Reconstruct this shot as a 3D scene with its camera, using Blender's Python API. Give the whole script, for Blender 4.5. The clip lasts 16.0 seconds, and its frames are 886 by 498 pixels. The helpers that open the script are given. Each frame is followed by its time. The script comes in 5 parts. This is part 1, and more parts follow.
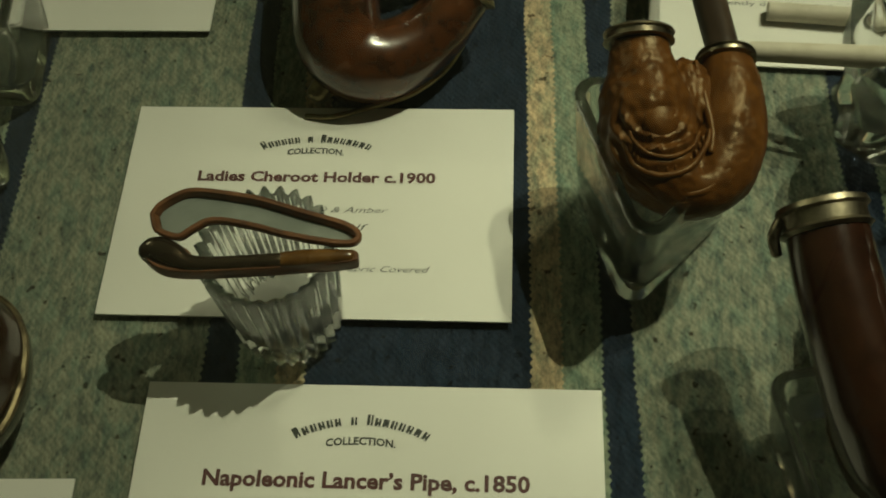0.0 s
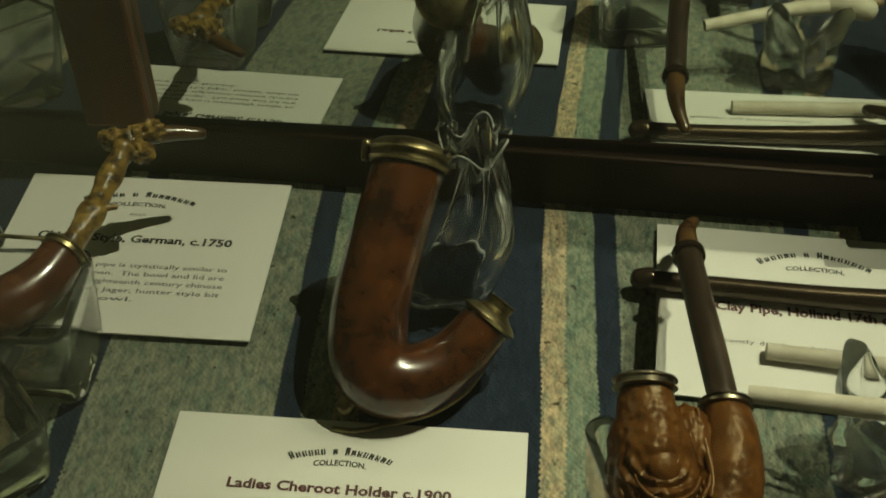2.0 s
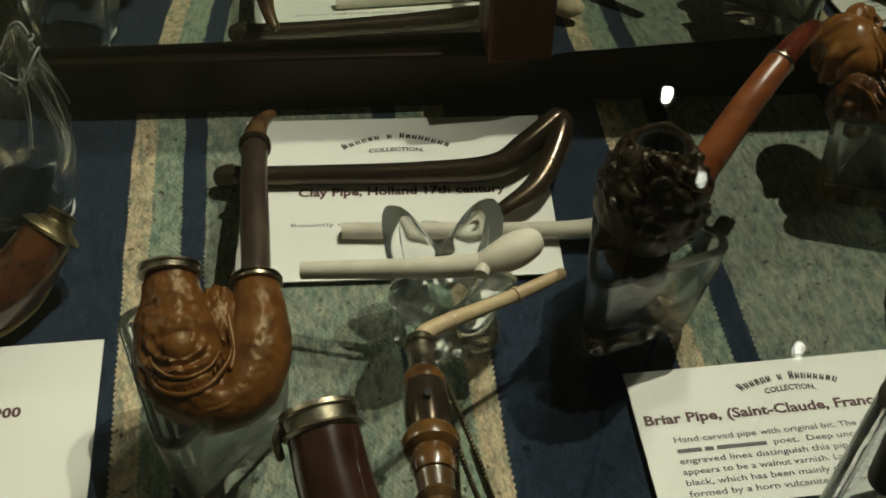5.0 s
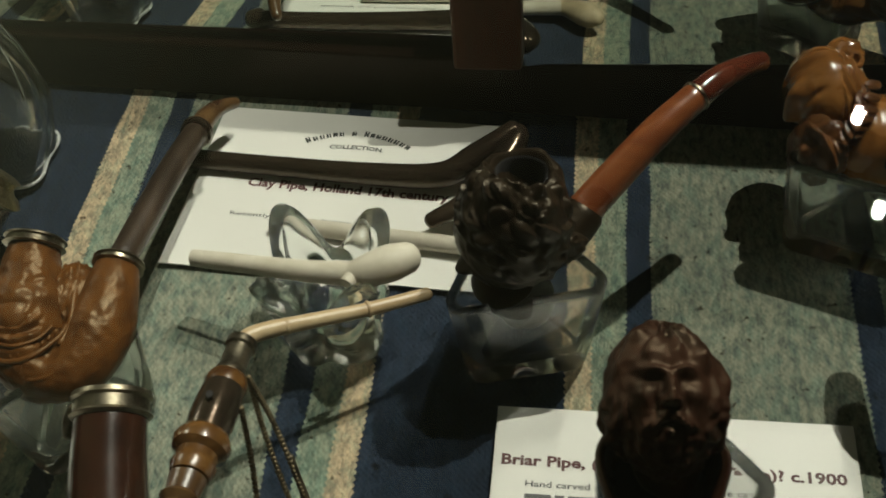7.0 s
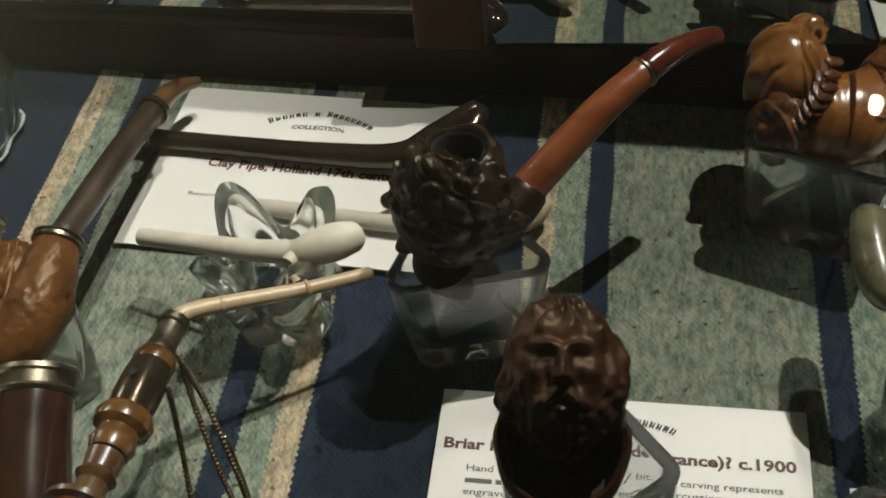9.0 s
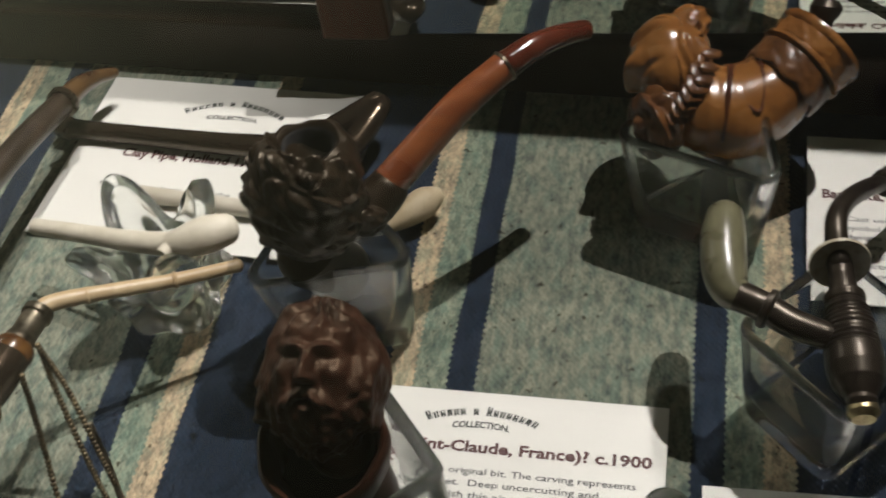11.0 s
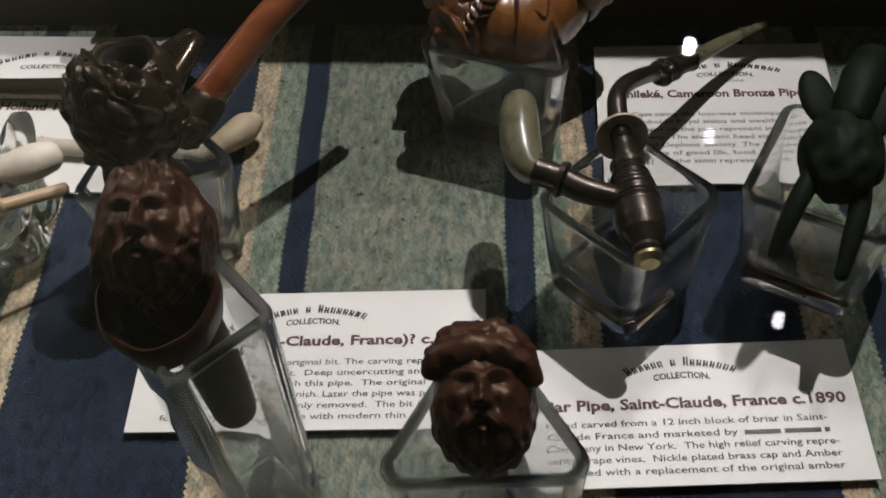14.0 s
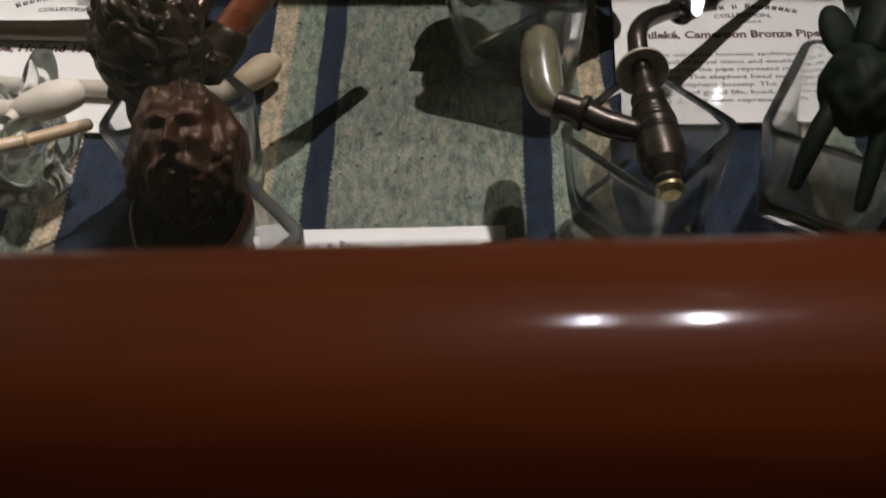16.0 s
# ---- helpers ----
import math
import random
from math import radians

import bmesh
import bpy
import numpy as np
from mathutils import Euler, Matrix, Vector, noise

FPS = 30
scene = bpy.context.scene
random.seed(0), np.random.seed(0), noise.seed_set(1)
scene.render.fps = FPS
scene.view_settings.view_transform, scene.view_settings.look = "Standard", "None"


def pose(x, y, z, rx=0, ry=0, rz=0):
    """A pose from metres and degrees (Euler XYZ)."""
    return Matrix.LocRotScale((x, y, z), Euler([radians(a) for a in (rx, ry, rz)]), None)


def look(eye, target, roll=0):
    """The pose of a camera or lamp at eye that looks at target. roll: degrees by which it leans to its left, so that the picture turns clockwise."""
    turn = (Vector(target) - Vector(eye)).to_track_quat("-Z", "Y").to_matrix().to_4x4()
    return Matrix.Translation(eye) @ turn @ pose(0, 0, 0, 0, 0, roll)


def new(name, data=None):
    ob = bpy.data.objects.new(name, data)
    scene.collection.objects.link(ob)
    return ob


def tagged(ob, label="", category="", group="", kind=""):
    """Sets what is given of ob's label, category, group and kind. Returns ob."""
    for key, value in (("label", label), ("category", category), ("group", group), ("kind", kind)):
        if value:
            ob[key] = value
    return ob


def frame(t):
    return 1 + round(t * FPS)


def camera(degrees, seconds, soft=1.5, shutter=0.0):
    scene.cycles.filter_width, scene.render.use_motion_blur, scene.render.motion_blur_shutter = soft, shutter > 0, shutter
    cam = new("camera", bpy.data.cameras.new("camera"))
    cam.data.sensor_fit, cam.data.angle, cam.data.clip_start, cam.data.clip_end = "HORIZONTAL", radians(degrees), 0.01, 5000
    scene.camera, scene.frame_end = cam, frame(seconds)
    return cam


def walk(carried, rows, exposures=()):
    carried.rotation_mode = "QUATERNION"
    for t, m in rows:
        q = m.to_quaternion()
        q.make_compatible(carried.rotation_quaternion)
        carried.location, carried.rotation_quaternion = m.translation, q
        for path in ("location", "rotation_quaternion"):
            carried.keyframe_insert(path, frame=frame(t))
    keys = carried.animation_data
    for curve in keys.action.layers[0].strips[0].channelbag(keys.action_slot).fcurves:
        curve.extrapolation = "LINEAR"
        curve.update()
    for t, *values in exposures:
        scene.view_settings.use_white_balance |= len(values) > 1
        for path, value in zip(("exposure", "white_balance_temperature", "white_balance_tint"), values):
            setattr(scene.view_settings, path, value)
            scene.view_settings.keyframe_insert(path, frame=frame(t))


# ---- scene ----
cam = camera(44.0, 16.0, 1.75, 0.5)
ROWS = [
    (0, 0.0014, 0.5954, 0.2992, 30.23, 2.35, 1.46),
    (0.5, 0.0066, 0.5913, 0.3065, 31.82, 2.28, 1.48),
    (1, 0.0003, 0.5960, 0.3190, 36.68, 1.61, 3.82),
    (1.5, -0.0001, 0.5997, 0.3282, 41.64, 1.63, 4.08),
    (2, 0.0002, 0.5968, 0.3331, 43.76, 1.16, 4.24),
    (2.5, -0.0060, 0.5934, 0.3355, 44.62, 1.88, 6.51),
    (3, -0.0037, 0.5910, 0.3322, 43.61, 0.76, 5.22),
    (3.5, 0.0136, 0.5868, 0.3401, 42.40, -1.23, -3.82),
    (4, 0.0594, 0.5807, 0.3344, 41.98, -1.50, -8.30),
    (4.5, 0.0921, 0.5794, 0.3278, 41.60, -0.97, -7.33),
    (5, 0.0911, 0.5781, 0.3267, 40.50, -1.42, -7.35),
    (7.5, 0.2317, 0.5901, 0.3199, 40.19, 4.77, 7.82),
    (8, 0.2275, 0.5858, 0.3162, 40.45, 4.38, 4.57),
    (10.5, 0.2966, 0.6071, 0.3111, 38.96, 6.90, 13.40),
    (11, 0.3073, 0.6050, 0.3112, 38.91, 7.49, 9.98),
    (11.5, 0.3143, 0.6032, 0.3123, 39.93, 7.32, 6.82),
    (12, 0.3225, 0.6038, 0.3116, 40.04, 7.04, 4.38),
    (12.5, 0.3289, 0.6028, 0.3127, 41.56, 6.21, 5.35),
    (13, 0.3266, 0.5968, 0.3128, 40.71, 5.34, 4.18),
    (13.5, 0.3186, 0.5766, 0.3085, 38.63, 4.08, 1.45),
    (14, 0.3167, 0.5632, 0.3078, 38.33, 3.67, 1.09),
    (14.5, 0.3152, 0.5575, 0.3084, 38.50, 3.72, 1.40),
    (15, 0.3115, 0.5574, 0.3077, 38.01, 3.72, 1.19),
    (15.5, 0.3100, 0.5619, 0.3064, 37.04, 3.79, 1.70),
    (16, 0.3104, 0.5518, 0.3039, 36.75, 3.73, 1.19),
]
walk(cam, [(t, pose(x, y, z, rx, ry, rz)) for t, x, y, z, rx, ry, rz in ROWS],
     [(0.0, -0.77, 7600, -15), (1.5, -0.71, 7600, -15), (2.5, -0.30, 7400, -12), (4.0, -0.38, 6700, -4), (5.0, -0.35, 6500, -1), (8.0, -0.08, 6100, 8),
      (10.5, 0.15, 5950, 18), (12.5, 0.36, 5900, 20), (13.0, 0.38, 5850, 21), (13.5, 0.18, 5800, 23), (14.0, 0.00, 5780, 24), (14.5, -0.08, 5750, 25), (15.0, -0.05, 5800, 25), (15.5, -0.13, 5850, 26), (16.0, 0.03, 5900, 26)])
# ---- end of walk ----

# ---- world and light ----
world = bpy.data.worlds.new("room_air")
scene.world = world
world.use_nodes = True
world.node_tree.nodes["Background"].inputs[0].default_value = (0.9, 1.0, 0.85, 1)
world.node_tree.nodes["Background"].inputs[1].default_value = 0.0

LAMPS = [(0.590, 1.215, 1.150), (0.552, 1.470, 1.140), (0.545, 1.615, 1.130), (0.390, 1.225, 1.200), (0.500, 1.100, 1.300), (0.512, 1.225, 1.200)]
AIMS = [(0.26, 0.86, 0.0), (0.30, 0.98, 0.0), (0.30, 0.98, 0.0), (0.316, 0.450, 0.20), (-0.10, 0.82, 0.0), (0.290, 0.450, 0.20)]


def spot(name, place, target, watts, radius, cone, blend, colour):
    data = bpy.data.lights.new(name, "SPOT")
    data.energy, data.shadow_soft_size, data.spot_size, data.spot_blend = watts, radius, radians(cone), blend
    data.color = colour
    ob = new(name, data)
    ob.matrix_world = look(place, target)
    return ob


WARM = (1.0, 0.93, 0.79)
spot("key_lamp", LAMPS[0], AIMS[0], 52, 0.0065, 33, 1.0, WARM)
spot("second_lamp", LAMPS[1], AIMS[1], 15, 0.0070, 40, 0.6, WARM)
spot("third_lamp", LAMPS[2], AIMS[2], 12, 0.0070, 40, 0.6, WARM)
spot("front_lamp", LAMPS[3], AIMS[3], 5.0, 0.009, 7.3, 0.1, WARM)
spot("front_lamp", LAMPS[5], AIMS[5], 9.0, 0.009, 7.3, 0.1, WARM)
spot("side_lamp", LAMPS[4], AIMS[4], 64, 0.0065, 27, 1.0, WARM)
# Added, unseen fill: lifts shadows and lights the ceiling mirrored in the pane.
room = bpy.data.lights.new("room_fill", "POINT")
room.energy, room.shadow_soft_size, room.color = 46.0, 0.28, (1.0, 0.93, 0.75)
new("room_fill", room).location = (-1.7, 2.0, 1.10)


# ---- materials ----
def nodes_of(name):
    m = bpy.data.materials.new(name)
    m.use_nodes = True
    t = m.node_tree
    return m, t.nodes, t.links, t.nodes["Principled BSDF"]


def surface(name, colour, dark=None, rough=0.4, metal=0.0, scale=60.0, stretch=(1, 1, 1), bump=0.15, fine=400.0, coat=0.0, spread=0.35, rough_var=0.12, spec=0.5, coat_rough=0.12, warm=(1, 1, 1)):
    """Two colours mixed by coarse and fine noise, with bump and varied roughness."""
    m, n, l, b = nodes_of(name)
    dark = dark or tuple(c * 0.6 for c in colour)
    tc = n.new("ShaderNodeTexCoord")
    mp = n.new("ShaderNodeMapping")
    mp.inputs["Scale"].default_value = stretch
    l.new(tc.outputs["Object"], mp.inputs["Vector"])
    n1, n2 = n.new("ShaderNodeTexNoise"), n.new("ShaderNodeTexNoise")
    n1.inputs["Scale"].default_value, n1.inputs["Detail"].default_value = scale, 5
    n2.inputs["Scale"].default_value, n2.inputs["Detail"].default_value = fine, 3
    for q in (n1, n2):
        l.new(mp.outputs[0], q.inputs["Vector"])
    mixv = n.new("ShaderNodeMath")
    mixv.operation = "MULTIPLY_ADD"
    l.new(n2.outputs[0], mixv.inputs[0])
    mixv.inputs[1].default_value = 0.4
    l.new(n1.outputs[0], mixv.inputs[2])
    ramp = n.new("ShaderNodeValToRGB")
    ramp.color_ramp.elements[0].position, ramp.color_ramp.elements[1].position = 0.7 - spread / 2, 0.7 + spread / 2
    ramp.color_ramp.elements[0].color, ramp.color_ramp.elements[1].color = (*dark, 1), (*colour, 1)
    l.new(mixv.outputs[0], ramp.inputs[0])
    l.new(ramp.outputs[0], b.inputs["Base Color"])
    rr = n.new("ShaderNodeMapRange")
    rr.inputs["To Min"].default_value, rr.inputs["To Max"].default_value = max(0.02, rough - rough_var), rough + rough_var
    l.new(n1.outputs[0], rr.inputs["Value"])
    l.new(rr.outputs[0], b.inputs["Roughness"])
    b.inputs["Metallic"].default_value = metal
    b.inputs["Coat Weight"].default_value = coat
    b.inputs["Coat Roughness"].default_value = coat_rough
    b.inputs["Specular IOR Level"].default_value = spec
    b.inputs["Specular Tint"].default_value = (*warm, 1)
    if bump:
        bp = n.new("ShaderNodeBump")
        bp.inputs["Strength"].default_value, bp.inputs["Distance"].default_value = bump, 0.0006
        l.new(mixv.outputs[0], bp.inputs["Height"])
        l.new(bp.outputs[0], b.inputs["Normal"])
    return m


def glass_material(name, tint=(1, 1, 1), rough=0.01, clear=0.5):
    """Clear glass: refraction blended with straight transmission, for thick and thin walls together."""
    m, n, l, b = nodes_of(name)
    b.inputs["Base Color"].default_value = (*tint, 1)
    b.inputs["Transmission Weight"].default_value = 1.0
    b.inputs["IOR"].default_value = 1.5
    nz = n.new("ShaderNodeTexNoise")
    nz.inputs["Scale"].default_value = 90
    rr = n.new("ShaderNodeMapRange")
    rr.inputs["To Min"].default_value, rr.inputs["To Max"].default_value = rough, rough + 0.004
    l.new(nz.outputs[0], rr.inputs["Value"])
    l.new(rr.outputs[0], b.inputs["Roughness"])
    tr = n.new("ShaderNodeBsdfTransparent")
    tr.inputs[0].default_value = tuple(0.96 * c for c in tint) + (1,)
    mx = n.new("ShaderNodeMixShader")
    mx.inputs[0].default_value = clear
    l.new(b.outputs[0], mx.inputs[1])
    l.new(tr.outputs[0], mx.inputs[2])
    l.new(mx.outputs[0], n["Material Output"].inputs[0])
    return m


def pane_material(name):
    """Plate glass with a thin diffuse film that paints veiling haze over the blacks."""
    m, n, l, b = nodes_of(name)
    n.remove(b)
    tr, gl, mx, fr = n.new("ShaderNodeBsdfTransparent"), n.new("ShaderNodeBsdfGlossy"), n.new("ShaderNodeMixShader"), n.new("ShaderNodeLayerWeight")
    tr.inputs[0].default_value = (0.985, 0.995, 0.985, 1)
    gl.inputs["Roughness"].default_value = 0.0
    fr.inputs[0].default_value = 0.5
    pw, ma = n.new("ShaderNodeMath"), n.new("ShaderNodeMath")
    pw.operation, ma.operation = "POWER", "MULTIPLY_ADD"
    pw.inputs[1].default_value, ma.inputs[1].default_value, ma.inputs[2].default_value = 5.0, 0.96, 0.04
    l.new(fr.outputs["Facing"], pw.inputs[0])
    l.new(pw.outputs[0], ma.inputs[0])
    l.new(ma.outputs[0], mx.inputs[0])
    l.new(tr.outputs[0], mx.inputs[1])
    l.new(gl.outputs[0], mx.inputs[2])
    veil, spread, amount = n.new("ShaderNodeBsdfDiffuse"), n.new("ShaderNodeMixShader"), n.new("ShaderNodeMapRange")
    veil.inputs[0].default_value = (0.75, 0.75, 0.70, 1)
    nz = n.new("ShaderNodeTexNoise")
    nz.inputs["Scale"].default_value, nz.inputs["Detail"].default_value = 9.0, 6
    amount.inputs["To Min"].default_value, amount.inputs["To Max"].default_value = 0.0015, 0.0068
    l.new(nz.outputs[0], amount.inputs["Value"])
    l.new(amount.outputs[0], spread.inputs[0])
    l.new(mx.outputs[0], spread.inputs[1])
    l.new(veil.outputs[0], spread.inputs[2])
    l.new(spread.outputs[0], n["Material Output"].inputs[0])
    return m


def rug_material():
    """Flat-woven wool: stripes along y with a stepped edge at every pick, flecked yarn."""
    m, n, l, b = nodes_of("woven_rug")
    tc, sep = n.new("ShaderNodeTexCoord"), n.new("ShaderNodeSeparateXYZ")
    l.new(tc.outputs["Object"], sep.inputs[0])

    def mth(op, a, c=None, d=None):
        q = n.new("ShaderNodeMath")
        q.operation = op
        for k, v in enumerate((a, c, d)):
            if v is None:
                continue
            if isinstance(v, (int, float)):
                q.inputs[k].default_value = v
            else:
                l.new(v, q.inputs[k])
        return q.outputs[0]

    def nz(scale, detail=4, vec=None, rough=0.6):
        q = n.new("ShaderNodeTexNoise")
        q.inputs["Scale"].default_value, q.inputs["Detail"].default_value, q.inputs["Roughness"].default_value = scale, detail, rough
        l.new(vec or tc.outputs["Object"], q.inputs["Vector"])
        return q.outputs[0]

    wob = mth("MULTIPLY_ADD", nz(60), 0.004, -0.002)
    tooth = mth("PINGPONG", mth("ADD", sep.outputs[1], wob), 0.00125)
    x = mth("ADD", sep.outputs[0], mth("MULTIPLY_ADD", tooth, 0.8, -0.0005))
    x = mth("ADD", x, mth("MULTIPLY_ADD", nz(25, 2), 0.003, -0.0015))
    u = mth("FLOORED_MODULO", mth("ADD", x, 0.0868), 0.2008)
    u = mth("DIVIDE", u, 0.2008)
    ramp = n.new("ShaderNodeValToRGB")
    ramp.color_ramp.interpolation = "CONSTANT"
    blue, green, sage, cream = (0.016, 0.025, 0.044, 1), (0.190, 0.208, 0.166, 1), (0.205, 0.242, 0.188, 1), (0.43, 0.350, 0.24, 1)
    stops = [(0.0, blue), (0.0098, sage), (0.0213, cream), (0.031, blue), (0.0985, cream), (0.1075, sage), (0.1195, blue), (0.129, green)]
    el = ramp.color_ramp.elements
    while len(el) < len(stops):
        el.new(0.5)
    for e_, (p, c) in zip(el, stops):
        e_.position, e_.color = p / 0.2008, c
    l.new(u, ramp.inputs[0])
    mp = n.new("ShaderNodeMapping")
    mp.inputs["Scale"].default_value = (1, 0.45, 1)
    l.new(tc.outputs["Object"], mp.inputs["Vector"])
    fleck = n.new("ShaderNodeValToRGB")
    fe = fleck.color_ramp.elements
    fe[0].position, fe[0].color = 0.37, (0.34, 0.40, 0.42, 1)
    fe[1].position, fe[1].color = 0.61, (1.32, 1.26, 1.16, 1)
    l.new(nz(420, 5, mp.outputs[0], 0.75), fleck.inputs[0])
    mul = n.new("ShaderNodeMix")
    mul.data_type, mul.blend_type = "RGBA", "MULTIPLY"
    mul.inputs[0].default_value = 0.85
    l.new(ramp.outputs[0], mul.inputs[6])
    l.new(fleck.outputs[0], mul.inputs[7])
    blot = n.new("ShaderNodeValToRGB")
    be = blot.color_ramp.elements
    be[0].position, be[0].color = 0.39, (0.52, 0.82, 0.84, 1)
    be[1].position, be[1].color = 0.53, (1.10, 1.05, 1.00, 1)
    l.new(nz(240, 5, mp.outputs[0], 0.65), blot.inputs[0])
    mul2 = n.new("ShaderNodeMix")
    mul2.data_type, mul2.blend_type = "RGBA", "MULTIPLY"
    mul2.inputs[0].default_value = 0.42
    l.new(mul.outputs[2], mul2.inputs[6])
    l.new(blot.outputs[0], mul2.inputs[7])
    speck = n.new("ShaderNodeValToRGB")
    se = speck.color_ramp.elements
    se[0].position, se[0].color = 0.27, (0.25, 0.22, 0.2, 1)
    se[1].position, se[1].color = 0.33, (1, 1, 1, 1)
    l.new(nz(300, 2, None, 0.5), speck.inputs[0])
    mul3 = n.new("ShaderNodeMix")
    mul3.data_type, mul3.blend_type = "RGBA", "MULTIPLY"
    mul3.inputs[0].default_value = 1.0
    l.new(mul2.outputs[2], mul3.inputs[6])
    l.new(speck.outputs[0], mul3.inputs[7])
    l.new(mul3.outputs[2], b.inputs["Base Color"])
    b.inputs["Roughness"].default_value = 0.95
    b.inputs["Specular IOR Level"].default_value = 0.15
    b.inputs["Sheen Weight"].default_value = 0.1
    rows = mth("SINE", mth("MULTIPLY", mth("ADD", sep.outputs[1], wob), 2513.0))
    warp = mth("SINE", mth("MULTIPLY", sep.outputs[0], 2600.0))
    h = mth("ADD", mth("MULTIPLY", mth("MULTIPLY", rows, warp), 0.10), nz(700, 4, mp.outputs[0]))
    bp = n.new("ShaderNodeBump")
    bp.inputs["Strength"].default_value, bp.inputs["Distance"].default_value = 0.9, 0.0009
    l.new(h, bp.inputs["Height"])
    l.new(bp.outputs[0], b.inputs["Normal"])
    return m


RUG = rug_material()
CARD = surface("card_stock", (0.73, 0.72, 0.66), (0.67, 0.66, 0.60), 0.5, scale=25, fine=900, bump=0.05, spread=0.8)
CORE = surface("foam_core", (0.35, 0.34, 0.31), (0.25, 0.24, 0.22), 0.8, scale=200)
INK = surface("black_ink", (0.03, 0.035, 0.03), (0.02, 0.022, 0.02), 0.6, bump=0)
RED_INK = surface("maroon_ink", (0.085, 0.022, 0.022), (0.060, 0.016, 0.016), 0.6, bump=0)
GREY_INK = surface("grey_ink", (0.10, 0.10, 0.10), (0.07, 0.07, 0.07), 0.6, bump=0)
RAIL = surface("mahogany_rail", (0.014, 0.0068, 0.0042), (0.007, 0.0035, 0.0022), 0.34, scale=30, stretch=(0.12, 1, 1), fine=500, bump=0.25, coat=0.0, spec=0.15, rough_var=0.06, warm=(1.0, 0.80, 0.62))
MULLION = surface("red_mahogany_post", (0.105, 0.031, 0.013), (0.048, 0.014, 0.007), 0.42, scale=30, stretch=(1, 1, 0.12), fine=500, bump=0.2, spec=0.35, warm=(1.0, 0.66, 0.42))
FRONT = surface("varnished_mahogany", (0.235, 0.052, 0.0085), (0.135, 0.026, 0.005), 0.45, scale=60, stretch=(0.06, 1, 1), fine=700, bump=0.02, coat=0.40, coat_rough=0.09, spec=0.1, rough_var=0.05)
DARKWOOD = surface("dark_cabinet_wood", (0.035, 0.022, 0.016), (0.02, 0.012, 0.01), 0.55, scale=30, stretch=(0.2, 1, 1))
PLASTER = surface("dim_plaster", (0.30, 0.30, 0.21), (0.24, 0.24, 0.17), 0.9, scale=4, fine=60)
CEIL = surface("dark_ceiling_boards", (0.34, 0.36, 0.23), (0.26, 0.28, 0.18), 0.8, scale=6, fine=60)
METAL = surface("lamp_metal", (0.02, 0.02, 0.02), (0.012, 0.012, 0.012), 0.4, metal=0.3)
SILVER = surface("tarnished_silver", (0.32, 0.28, 0.20), (0.12, 0.10, 0.07), 0.35, metal=1.0, scale=140, fine=900, bump=0.2)
BRASS = surface("aged_brass", (0.44, 0.37, 0.20), (0.20, 0.16, 0.08), 0.36, metal=1.0, scale=120, fine=900, bump=0.25)
DULL = surface("blackened_metal", (0.19, 0.15, 0.085), (0.06, 0.046, 0.028), 0.42, metal=0.85, scale=160, fine=900, bump=0.25)
BRIAR = surface("polished_briar", (0.105, 0.033, 0.012), (0.042, 0.012, 0.006), 0.26, scale=80, stretch=(1, 1, 0.5), fine=500, bump=0.08, coat=0.4, spread=0.45)
CHERRY = surface("cherry_lacquer", (0.036, 0.0125, 0.0060), (0.012, 0.0045, 0.003), 0.2, scale=70, fine=500, bump=0.08, coat=0.6, spread=0.4)
BURL = surface("mottled_burl_lacquer", (0.105, 0.034, 0.010), (0.018, 0.007, 0.004), 0.24, scale=75, fine=420, bump=0.06, coat=0.5, spread=0.42)
TERRA = surface("terracotta_clay", (0.122, 0.046, 0.009), (0.036, 0.013, 0.004), 0.40, scale=160, fine=900, bump=0.25, spread=0.6, spec=0.28, warm=(1.0, 0.8, 0.5))
EBONY = surface("black_horn", (0.028, 0.020, 0.013), (0.014, 0.010, 0.007), 0.24, scale=60, stretch=(0.3, 1, 1), bump=0.08, coat=0.3, warm=(1.0, 0.74, 0.48))
WALNUT_STEM = surface("dark_cherry_stem", (0.048, 0.031, 0.019), (0.022, 0.014, 0.009), 0.4, scale=120, stretch=(1, 0.15, 1), bump=0.3)
HORN = surface("brown_horn", (0.108, 0.058, 0.020), (0.034, 0.016, 0.008), 0.3, scale=120, stretch=(1, 0.3, 1), bump=0.15, coat=0.2)
YELLOW_CLAY = surface("yellowed_clay", (0.56, 0.47, 0.31), (0.36, 0.28, 0.16), 0.6, scale=120, fine=900, bump=0.15, spread=0.6)
CLAY = surface("white_clay", (0.58, 0.54, 0.44), (0.40, 0.36, 0.27), 0.6, scale=120, fine=900, bump=0.15, spread=0.6)
IVORY = surface("yellowed_reed", (0.47, 0.37, 0.22), (0.30, 0.20, 0.10), 0.4, scale=140, stretch=(0.4, 1, 1), bump=0.15, spread=0.6)
BLACKHEAD = surface("blackened_briar_carving", (0.019, 0.012, 0.006), (0.007, 0.0045, 0.0025), 0.42, scale=130, fine=700, bump=0.5, spread=0.5, spec=0.34, warm=(1.0, 0.86, 0.66))
REDHEAD = surface("red_brown_briar_carving", (0.046, 0.018, 0.010), (0.012, 0.005, 0.003), 0.50, scale=150, fine=800, bump=0.4, spread=0.5, spec=0.40, warm=(1.0, 0.74, 0.48))
BROWNHEAD = surface("matt_brown_carving", (0.052, 0.021, 0.012), (0.018, 0.007, 0.004), 0.44, scale=150, fine=800, bump=0.4, spread=0.5, spec=0.36, warm=(1.0, 0.74, 0.48))
